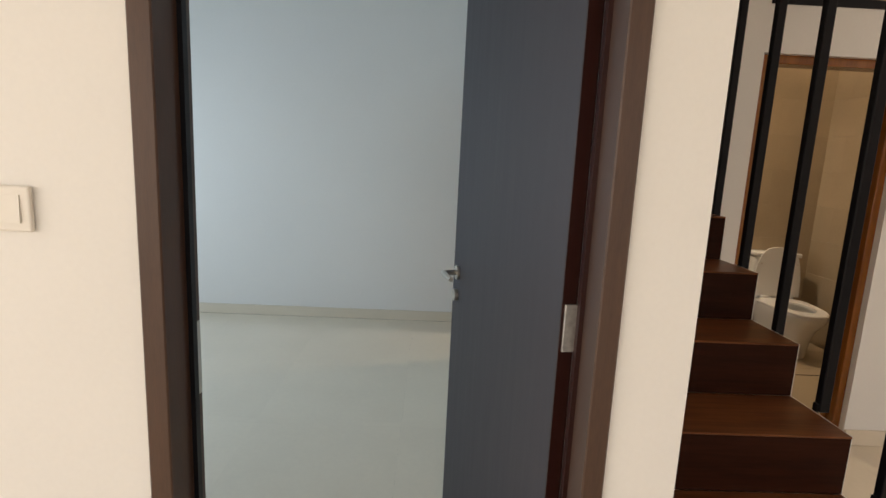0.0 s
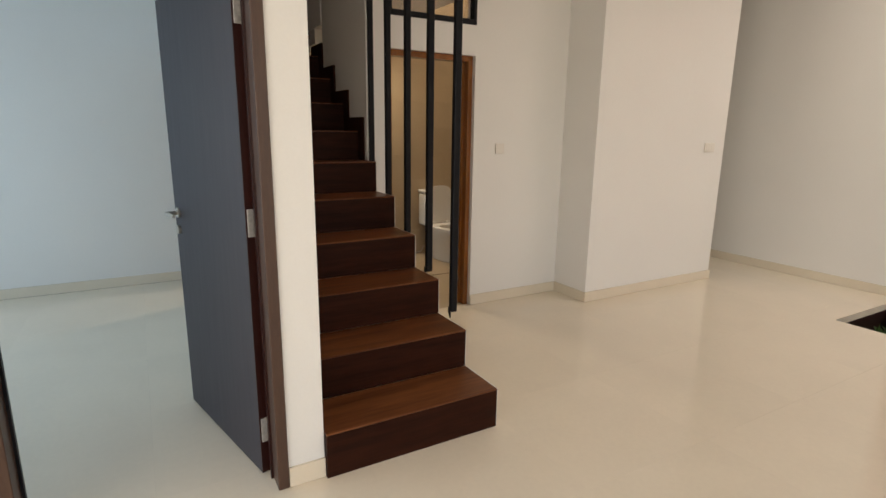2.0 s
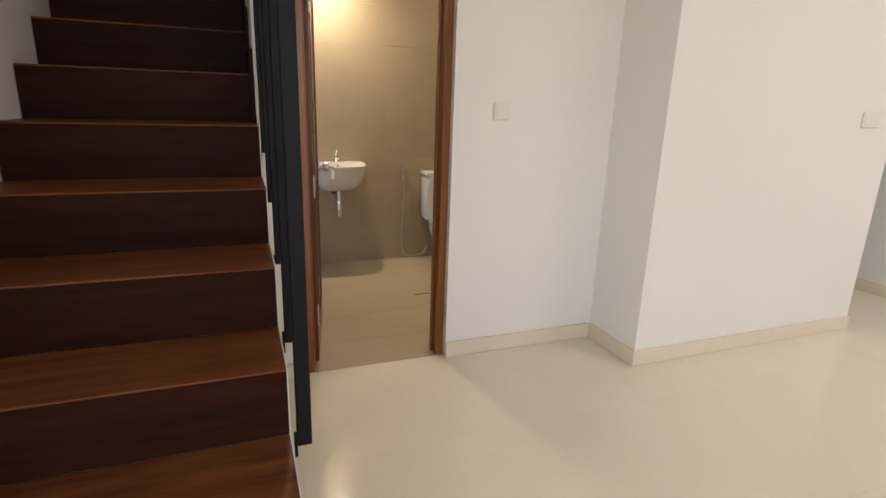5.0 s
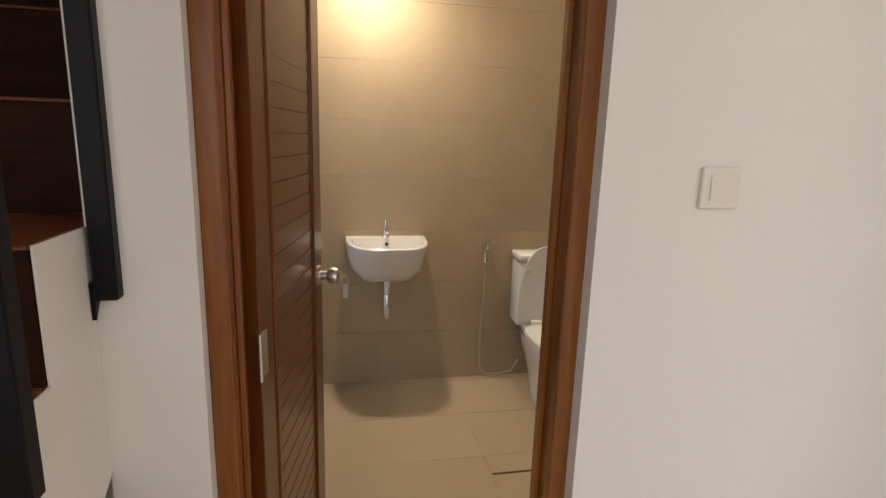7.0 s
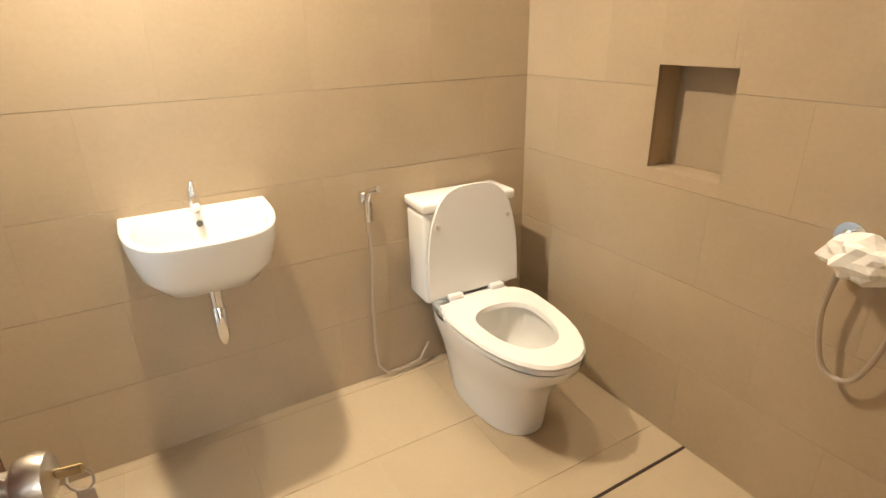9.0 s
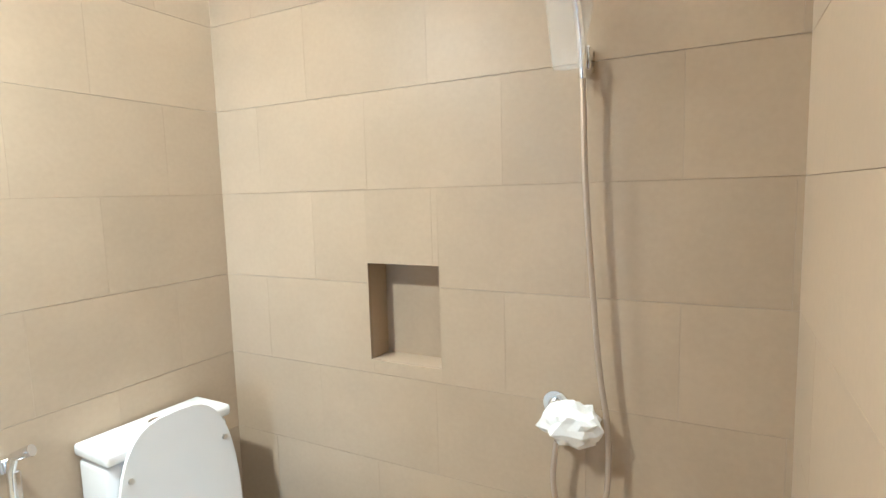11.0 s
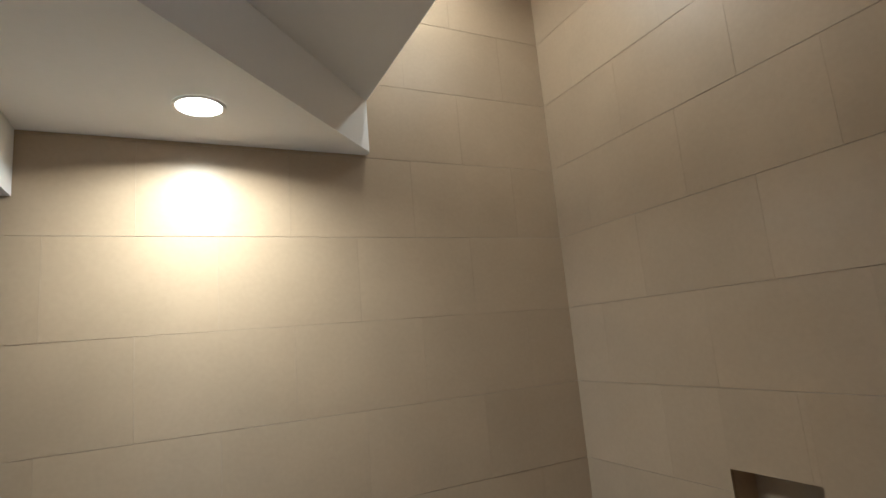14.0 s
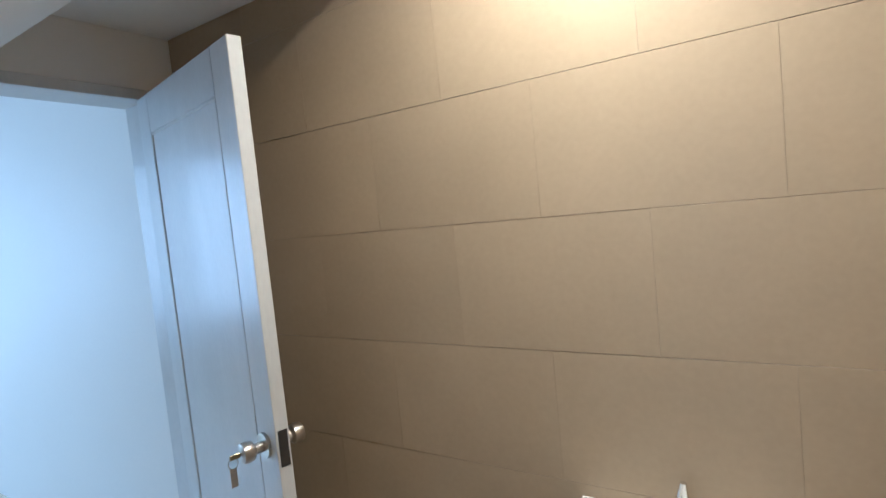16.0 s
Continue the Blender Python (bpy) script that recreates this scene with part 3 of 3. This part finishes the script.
def basin_ring(w, d, z, back=0.0):
    pts = [(BX - w, YB - 0.003 - back, z), (BX + w, YB - 0.003 - back, z)]
    n = 22
    for i in range(n + 1):
        a = math.pi * i / n
        c, s = math.cos(a), math.sin(a)
        pts.append((BX + w * math.copysign(abs(c) ** .55, c), YB - 0.003 - back - 0.04 - (d - 0.04) * s ** .8, z))
    return pts


part("bowl", bm_loft([basin_ring(.10, .15, .645), basin_ring(.158, .23, .668), basin_ring(.201, .305, .735), basin_ring(.216, .352, .81), basin_ring(.220, .375, BZ - .008), basin_ring(.219, .374, BZ), basin_ring(.215, .369, BZ + .004), basin_ring(.190, .268, BZ + .003, .082), basin_ring(.183, .258, BZ - .006, .086), basin_ring(.165, .225, BZ - .06, .094), basin_ring(.10, .13, BZ - .115, .13)]), M_CERAM, basin, smooth=True)
tap = part("tap", bm_tube([(BX, YB - .045, BZ), (BX, YB - .045, BZ + .055), (BX, YB - .047, BZ + .07)], [.020, .014, .012], 14), M_CHROME, basin, "chrome pillar tap", True)
part("spout", bm_tube([(BX, YB - .047, BZ + .045), (BX, YB - .09, BZ + .052), (BX, YB - .12, BZ + .04)], [.010, .009, .008], 10), M_CHROME, tap, smooth=True)
part("tap_lever", bm_tube([(BX, YB - .045, BZ + .07), (BX + .004, YB - .05, BZ + .10)], [.012, .006], 10), M_CHROME, tap, smooth=True)
part("overflow", bm_tube([(BX, YB - .097, BZ - .026), (BX, YB - .085, BZ - .026)], .010, 14), M_RUBBER, basin)
trap = part("waste_pipe", bm_tube([(BX, YB - .13, .69), (BX, YB - .13, .56), (BX, YB - .13, .55)], [.022, .018, .018], 14), M_CHROME, basin, "chrome bottle trap", True)
part("trap_cup", bm_tube([(BX, YB - .13, .58), (BX, YB - .13, .56), (BX, YB - .13, .46), (BX, YB - .13, .43)], [.014, .022, .020, .010], 14), M_CHROME, trap, smooth=True)
part("wall_rose", bm_tube([(BX - .02, YB - .001, .635), (BX - .02, YB - .012, .635)], .035, 18), M_RUBBER, basin, "dark outlet rose", True)
part("angle_valve", bm_tube([(BX + .06, YB - .001, .66), (BX + .06, YB - .05, .66), (BX + .06, YB - .055, .68)], [.016, .012, .010], 10), M_CHROME, basin, smooth=True)

# ---- bidet spray ----
BDX = 2.13
spray = thing("bidet_spray", (BDX, YB, 0.0), "chrome bidet spray on a wall holder with a hanging hose", "spray")
part("holder", bm_box(BDX - .014, BDX + .014, YB - .035, YB - .001, .79, .83, .004), M_CHROME, spray)
part("spray_head", bm_tube([(BDX, YB - .045, .72), (BDX, YB - .05, .80), (BDX + .005, YB - .062, .84), (BDX + .03, YB - .10, .855)], [.009, .011, .013, .016], 12), M_CHROME, spray, smooth=True)
part("trigger", bm_box(BDX - .008, BDX + .008, YB - .085, YB - .078, .73, .81, .003), M_CHROME, spray)
hp = [(BDX, YB - .045, .72), (2.140, YB - .03, .55), (2.130, YB - .025, .35), (2.126, YB - .025, .18), (2.135, YB - .03, .07), (2.17, YB - .035, .022), (2.25, YB - .03, .018), (2.33, YB - .03, .03), (2.38, YB - .02, .10)]
part("hose", bm_tube(hp, .007, 8), M_HOSE, spray, "thin steel hose", True)

# ---- shower ----
SY, SZ = 3.715, 1.80
sh = thing("hand_shower", (XN, SY, SZ), "chrome hand shower in a clear bag on its wall bracket", "shower")
part("bracket", bm_box(XN - .055, XN - .001, SY - .016, SY + .016, SZ - .03, SZ + .03, .006, 2), M_CHROME, sh, smooth=True)
part("bracket_slot", bm_box(XN - .058, XN - .0551, SY - .007, SY + .007, SZ - .026, SZ + .026), M_BLACK, sh)
part("handle", bm_tube([(XN - .062, SY, SZ - .05), (XN - .072, SY + .003, SZ + .05), (XN - .10, SY + .012, SZ + .17), (XN - .12, SY + .018, SZ + .21)], [.010, .012, .011, .014], 12), M_CHROME, sh, smooth=True)
hc = Vector((XN - .115, SY + .022, SZ + .245))
hn = Vector((-.78, .28, -.42)).normalized()
hd = part("spray_head", bm_tube([hc - hn * .028, hc - hn * .022, hc + hn * .004, hc + hn * .010], [.018, .040, .052, .050], 24), M_CHROME, sh, "round shower head", True)
part("spray_face", bm_tube([hc + hn * .0102, hc + hn * .013], .046, 24), M_RUBBER, hd, "grey nozzle face", True)
rings = []
for i, (dz, rx, ry, oy) in enumerate(((-.03, .012, .035, .028), (.02, .022, .045, .026), (.10, .034, .052, .024), (.18, .05, .058, .024), (.25, .056, .060, .024), (.29, .045, .048, .03), (.32, .026, .026, .036), (.35, .006, .008, .045))):
    rr = random.Random(i)
    rings.append([(XN - .10 - dz * .06 + rx * math.cos(a) * (1 + rr.uniform(-.12, .12)), SY + oy + ry * math.sin(a) * (1 + rr.uniform(-.12, .12)), SZ + dz) for a in (2 * math.pi * j / 16 for j in range(16))])
part("bag", bm_loft(rings), M_BAG, sh, "clear crumpled plastic bag", True)
VY, VZ = 3.755, 0.868
hpts = [(XN - .062, SY, SZ - .05), (XN - .06, SY - .006, 1.5), (XN - .058, SY - .022, 1.25), (XN - .056, SY - .04, 1.03), (XN - .055, SY - .062, .86), (XN - .055, SY - .06, .70), (XN - .055, SY - .03, .58), (XN - .055, SY + .01, .548), (XN - .058, SY + .055, .58), (XN - .06, VY + .04, .70), (XN - .06, VY + .03, .815)]


def smooth_path(p, n=6):
    p = [Vector(v) for v in p]
    out = []
    for i in range(len(p) - 1):
        a, b, c, d = p[max(i - 1, 0)], p[i], p[i + 1], p[min(i + 2, len(p) - 1)]
        for j in range(n):
            t = j / n
            out.append(0.5 * ((2 * b) + (c - a) * t + (2 * a - 5 * b + 4 * c - d) * t * t + (3 * b - a - 3 * c + d) * t ** 3))
    return out + [p[-1]]


part("hose", bm_tube(smooth_path(hpts), .0075, 8), M_HOSE, sh, "ribbed steel hose", True)
stub = thing("pipe_stub", (XN, 3.785, 2.80), "dark capped water pipe stub high on the shower wall", "pipe")
part("collar", bm_tube([(XN - .001, 3.785, 2.80), (XN - .006, 3.785, 2.80), (XN - .008, 3.785, 2.80)], [.021, .021, .016], 16), M_RUBBER, stub, smooth=True)
part("cap", bm_tube([(XN - .008, 3.785, 2.80), (XN - .030, 3.785, 2.80), (XN - .034, 3.785, 2.80)], [.013, .013, .010], 8), M_BLACK, stub, "black plastic cap")
mix = thing("shower_mixer", (XN, VY, VZ), "chrome shower valve wrapped in crumpled white plastic", "tap")
part("rose", bm_tube([(XN - .001, VY + .045, VZ + .03), (XN - .012, VY + .045, VZ + .03)], .036, 20), M_CHROME, mix, smooth=True)
part("body", bm_tube([(XN - .01, VY + .045, VZ + .03), (XN - .05, VY + .045, VZ + .02), (XN - .06, VY + .0, VZ), (XN - .06, VY - .06, VZ - .02)], [.018, .02, .022, .016], 14), M_CHROME, mix, smooth=True)
part("outlet", bm_tube([(XN - .06, VY + .02, VZ - .03), (XN - .06, VY + .02, VZ - .055)], [.016, .012], 12), M_CHROME, mix, smooth=True)
bm = bmesh.new()
bmesh.ops.create_icosphere(bm, subdivisions=3, radius=1)
for v in bm.verts:
    n = noise.noise(v.co * 2.1) * .30 + noise.noise(v.co * 5.3) * .16
    v.co = Vector((XN - .07 + v.co.x * .045 * (1 + n), VY - .012 + v.co.y * .078 * (1 + n), VZ + .008 + v.co.z * .058 * (1 + n)))
part("wrapping", bm, M_CLOTH, mix, "crumpled white plastic wrapping")

# ---- downlights ----
def downlight(x, y, z, label, watts, spread):
    t = thing("ceiling_light", (x, y, z), label, "downlight")
    n = 28
    rim = bm_loft([[(x + r * math.cos(2 * math.pi * i / n), y + r * math.sin(2 * math.pi * i / n), zz) for i in range(n)] for r, zz in ((.070, z - .001), (.068, z - .006), (.061, z - .006), (.059, z - .002))], False)
    part("rim", rim, M_SWITCH, t, "white trim ring", True)
    part("diffuser", bm_tube([(x, y, z - .002), (x, y, z - .0045)], .0585, 28), M_LAMP, t, "glowing round diffuser")
    area_lamp("downlight_beam", look((x, y, z - .02), (x, y + .001, 0)), .11, .11, watts, (1.0, 0.83, 0.60), "DISK", spread)


downlight(1.475, 4.78, 2.41, "small round recessed downlight in the landing soffit", DOWN1_W, 160)
downlight(2.70, 4.10, CEIL, "small round recessed downlight in the bathroom ceiling", DOWN2_W, 160)
downlight(2.22, 4.87, CEIL, "small round recessed downlight in the ceiling near the basin wall", DOWN3_W, 160)

# ---- planting bed ----
single("ground_pit", bm_box(PX - .1, XR + .15, PY0 - .1, PY1 + .1, -.36, -.30), M_SOIL, "dark soil of the sunken planting bed", "ground", "structure")
bm = bmesh.new()
for b in ((PX - .1, PX, PY0, PY1, -.30, -.004), (PX, XR, PY1, PY1 + .1, -.30, -.0625), (PX, XR, PY0 - .1, PY0, -.30, -.0625)):
    bm_box(*b, bm=bm)
single("pit_lining", bm, M_DARK, "dark stone lining of the sunken planting bed", "trim", "structure")
ledge = single("pot_ledge", bm_box(5.12, XR - .002, PY0 + .02, PY1 - .06, -.30, -.02, .006), M_DARK, "low dark red-brown stone ledge along the red wall", "ledge")
part("edge_trim", bm_box(5.114, 5.132, PY0 + .02, PY1 - .06, -.026, -.016, .002), M_BASE, ledge, "thin light edging strip")
bm = bmesh.new()
rg = random.Random(4)
for i in range(5200):
    x, y = rg.uniform(PX + .01, 5.11), rg.uniform(PY0, PY1 - .01)
    a, h, w, l = rg.uniform(0, 6.28), rg.uniform(.06, .17), rg.uniform(.006, .013), rg.uniform(0, .07)
    c, s = math.cos(a), math.sin(a)
    v = [bm.verts.new(p) for p in ((x - c * w, y - s * w, -.30), (x + c * w, y + s * w, -.30), (x - s * l + c * w * .6, y + c * l + s * w * .6, -.30 + h * .65), (x - s * l * 1.9, y + c * l * 1.9, -.30 + h))]
    bm.faces.new(v)
single("ground_cover", bm, M_GRASS, "low dark green leafy ground cover in the planting bed", "grass", "stuff")


def pot_plant(x, y, z, leafm, n, size, label, seed):
    t = thing("potted_plant", (x, y, z), label, "plant", "pots on the ledge")
    prof = ((.045, 0.001), (.055, .01), (.075, .09), (.080, .11), (.074, .11), (.070, .085))
    part("pot", bm_loft([[(x + r * math.cos(2 * math.pi * i / 24), y + r * math.sin(2 * math.pi * i / 24), z + h) for i in range(24)] for r, h in prof]), M_CERAM, t, "round white pot", True)
    rr = random.Random(seed)
    bm = bmesh.new()
    for i in range(n):
        a, el = rr.uniform(0, 6.28), rr.uniform(.15, 1.45)
        d = Vector((math.cos(a) * math.cos(el), math.sin(a) * math.cos(el), math.sin(el)))
        o = Vector((x + rr.uniform(-.04, .04), y + rr.uniform(-.04, .04), z + .095))
        L = size * rr.uniform(.6, 1.1)
        side = d.orthogonal().normalized() * size * .16
        nrm = d.cross(side).normalized() * size * .035
        p = [o, o + d * L * .45 + side, o + d * L, o + d * L * .45 - side, o + d * L * .5 + nrm]
        v = [bm.verts.new(q) for q in p]
        for f in ((0, 1, 4), (1, 2, 4), (2, 3, 4), (3, 0, 4)):
            bm.faces.new([v[j] for j in f])
    part("leaves", bm, leafm, t, "cluster of small pointed leaves")


def pot_cactus(x, y, z, label, seed):
    """A white bowl with soil and a few round, flattened cactus pads leaning outwards."""
    t = thing("potted_plant", (x, y, z), label, "plant", "pots on the ledge")
    prof = ((.045, 0.001), (.055, .008), (.078, .085), (.084, .105), (.078, .105), (.074, .085))
    part("pot", bm_loft([[(x + r * math.cos(2 * math.pi * i / 24), y + r * math.sin(2 * math.pi * i / 24), z + h) for i in range(24)] for r, h in prof]), M_CERAM, t, "round white bowl", True)
    part("soil", bm_tube([(x, y, z + .080), (x, y, z + .092)], .073, 20), M_SOIL, t, "dark potting soil")
    rr = random.Random(seed)
    for i in range(5):
        a = 2 * math.pi * i / 5 + rr.uniform(-.4, .4)
        r, h = rr.uniform(.03, .075), rr.uniform(.115, .165)
        bm = bmesh.new()
        bmesh.ops.create_icosphere(bm, subdivisions=2, radius=1)
        rx, rz = rr.uniform(.036, .048), rr.uniform(.028, .042)
        for v in bm.verts:
            n = 1 + .08 * noise.noise(v.co * 3 + Vector((i, seed, 0)))
            p = Vector((v.co.x * rx * n, v.co.y * .026 * n, v.co.z * rz * n))
            p.rotate(Euler((.3, .2, a)))
            v.co = p + Vector((x + r * math.cos(a), y + r * math.sin(a), z + h))
        pad = part("pad", bm, M_PAD, t, "yellow-green rounded cactus pad", True)
        part("stem", bm_tube([(x + r * .5 * math.cos(a), y + r * .5 * math.sin(a), z + .09), (x + r * math.cos(a), y + r * math.sin(a), z + h - rz * .6)], [.012, .009], 8), M_LEAFG, pad, smooth=True)


for i, (x, y, lm, s) in enumerate(((5.27, 1.10, None, 0), (5.27, .86, M_LEAFR, .12), (5.27, .62, None, 0), (5.26, .38, M_LEAFR, .11), (5.27, .14, None, 0))):
    if lm:
        pot_plant(x, y, -.02, lm, 60, s, "dark leafy plant in a white pot on the ledge", i)
    else:
        pot_cactus(x, y, -.02, "yellow-green round-padded cactus in a white bowl on the ledge", i)

# ---- tiles ----
TW, TH, GAP = 0.4575, 0.30, 0.0009
CACHE = {}


def tile_mesh(w, h, th, material, ch=0.0005):
    ch = 0.0002 if th < 0.005 else ch
    key = (round(w, 3), round(h, 3), material.name)
    if key not in CACHE:
        bm = bmesh.new()
        a, b = w / 2, h / 2
        lo = [bm.verts.new((x, y, 0)) for x, y in ((-a, -b), (a, -b), (a, b), (-a, b))]
        mi = [bm.verts.new((x, y, th - ch)) for x, y in ((-a, -b), (a, -b), (a, b), (-a, b))]
        hi = [bm.verts.new((x, y, th)) for x, y in ((ch * .3 - a, ch - b), (a - ch * .3, ch - b), (a - ch * .3, b - ch), (ch * .3 - a, b - ch))]
        for p, q in ((lo, mi), (mi, hi)):
            for i in range(4):
                bm.faces.new((p[i], p[(i + 1) % 4], q[(i + 1) % 4], q[i]))
        bm.faces.new(hi)
        me = bpy.data.meshes.new("tile")
        bm.to_mesh(me)
        bm.free()
        me.materials.append(material)
        CACHE[key] = me
    return CACHE[key]


def lay(parent, m, u0, u1, v0, v1, tw, th, off, bond, material, thick, holes=(), gap=GAP):
    """Lays tiles on the plane of m (u, v, outwards) as children of parent, leaving holes free."""
    j0 = math.floor(v0 / th)
    rr, tilt = random.Random(7), 0.0 if thick < 0.005 else 1.0
    for j in range(j0, math.ceil(v1 / th)):
        a, b = max(v0, j * th) + gap / 2, min(v1, (j + 1) * th) - gap / 2
        o = off + (bond * tw if j % 2 else 0)
        i = math.floor((u0 - o) / tw)
        while o + i * tw < u1:
            c, d = max(u0, o + i * tw) + gap / 9, min(u1, o + (i + 1) * tw) - gap / 9
            i += 1
            rects = [(c, d, a, b)]
            for h in holes:
                nxt = []
                for r in rects:
                    if r[0] >= h[1] or r[1] <= h[0] or r[2] >= h[3] or r[3] <= h[2]:
                        nxt.append(r)
                        continue
                    for q in ((r[0], min(r[1], h[0]), r[2], r[3]), (max(r[0], h[1]), r[1], r[2], r[3]), (max(r[0], h[0]), min(r[1], h[1]), r[2], h[2]), (max(r[0], h[0]), min(r[1], h[1]), h[3], r[3])):
                        if q[1] - q[0] > .004 and q[3] - q[2] > .004:
                            nxt.append(q)
                rects = nxt
            for r in rects:
                if r[1] - r[0] < .004 or r[3] - r[2] < .004:
                    continue
                t = new("tile", tile_mesh(r[1] - r[0], r[3] - r[2], thick, material))
                t.parent = parent
                t.matrix_local = m @ Matrix.Translation(((r[0] + r[1]) / 2, (r[2] + r[3]) / 2, rr.uniform(-.0002, .0002) * tilt)) @ pose(0, 0, 0, rr.uniform(-.16, .10) * tilt, rr.uniform(-.05, .05) * tilt, 0)


def plane(o, u, v):
    u, v = Vector(u), Vector(v)
    m = Matrix((u, v, u.cross(v))).transposed().to_4x4()
    m.translation = o
    return m


TT = 0.008
# basin wall
tw_b = single("wall_tiled_basin", bm_box(0, XN + .004, YB + .001, YB + .0095, 0, CEIL), M_TGROUT, "beige tiled wall behind basin and toilet", "wall", "structure")
lay(tw_b, plane((0, YB + .004, 0), (1, 0, 0), (0, 0, 1)), 0.0, XN, -.008, CEIL, TW, TH, 2.446, .5, M_TILE, TT)
# shower wall with the niche
NY0, NY1, NZ0, NZ1 = 4.157, 4.418, .945, 1.265
bm = bmesh.new()
for b in ((XN + .004, XN + .0075, YFI, NY0, 0, CEIL), (XN + .004, XN + .0075, NY1, YB + .001, 0, CEIL), (XN + .004, XN + .0075, NY0, NY1, 0, NZ0), (XN + .004, XN + .0075, NY0, NY1, NZ1, CEIL)):
    bm_box(*b, bm=bm)
tw_n = single("wall_tiled_shower", bm, M_TGROUT, "beige tiled shower wall with a recessed niche", "wall", "structure")
lay(tw_n, plane((XN + .004, 0, 0), (0, -1, 0), (0, 0, 1)), -YB, -YFI, -.008, CEIL, TW, TH, -4.178, .5, M_TILE, TT, ((-NY1, -NY0, NZ0, NZ1),))
bm = bmesh.new()
d = 0.10
for b in ((XN + d, XN + d + .005, NY0, NY1, NZ0, NZ1), (XN - .003, XN + d, NY0 - .005, NY0, NZ0 - .005, NZ1 + .005), (XN - .003, XN + d, NY1, NY1 + .005, NZ0 - .005, NZ1 + .005), (XN - .003, XN + d, NY0, NY1, NZ0 - .005, NZ0), (XN - .003, XN + d, NY0, NY1, NZ1, NZ1 + .005)):
    bm_box(*b, bm=bm)
single("shower_niche", bm, M_TILE, "recessed square tiled niche in the shower wall", "niche", "structure")
# side wall behind the open leaf
tw_l = single("wall_tiled_side", bm_box(.9905, .993, YFI, 4.1, 0, 2.6), M_TGROUT, "beige tiled side wall behind the bathroom door", "wall", "structure")
lay(tw_l, plane((.993, 0, 0), (0, 1, 0), (0, 0, 1)), YFI, 4.1, 0, 2.6, TW, TH, YFI, .5, M_TILE, TT)
# inside of the front wall
tw_f = single("wall_tiled_front", bm_box(D2B, XN, YFI - .0075, YFI - .002, 0, CEIL), M_TGROUT, "beige tiled inner face of the front wall", "wall", "structure")
lay(tw_f, plane((0, YFI - .004, 0), (-1, 0, 0), (0, 0, 1)), -XN, -D2B, -.008, CEIL, TW, TH, -XN, .5, M_TILE, TT)
# bathroom floor
lay(bfloor, plane((0, 0, -.012), (1, 0, 0), (0, 1, 0)), 0.005, XN - .003, YF + .032, YB - .002, 0.386, 0.386, 0.014, 0, M_BFLOOR, .010, gap=.0012)
drain = thing("floor_drain", (2.4, 4.11, 0), "narrow dark slot drain across the shower floor", "drain")
part("slot", bm_box(1.95, XN - .004, 4.104, 4.114, -.0015, .0006), M_DARK, drain)
# hall and bedroom floor
for k, (a, b, c, e) in enumerate(((-4, PX, -4.5, YF + .03), (PX, XR, PY1, YF + .03), (-4, -.13, YF + .03, YB), (4.53, XR, YF + .03, 6.3))):
    lay(floor, plane((0, 0, -.0035), (1, 0, 0), (0, 1, 0)), a, b, c, e, 0.80, 0.80, .15, 0, M_FLOOR, .0035, gap=.0004)
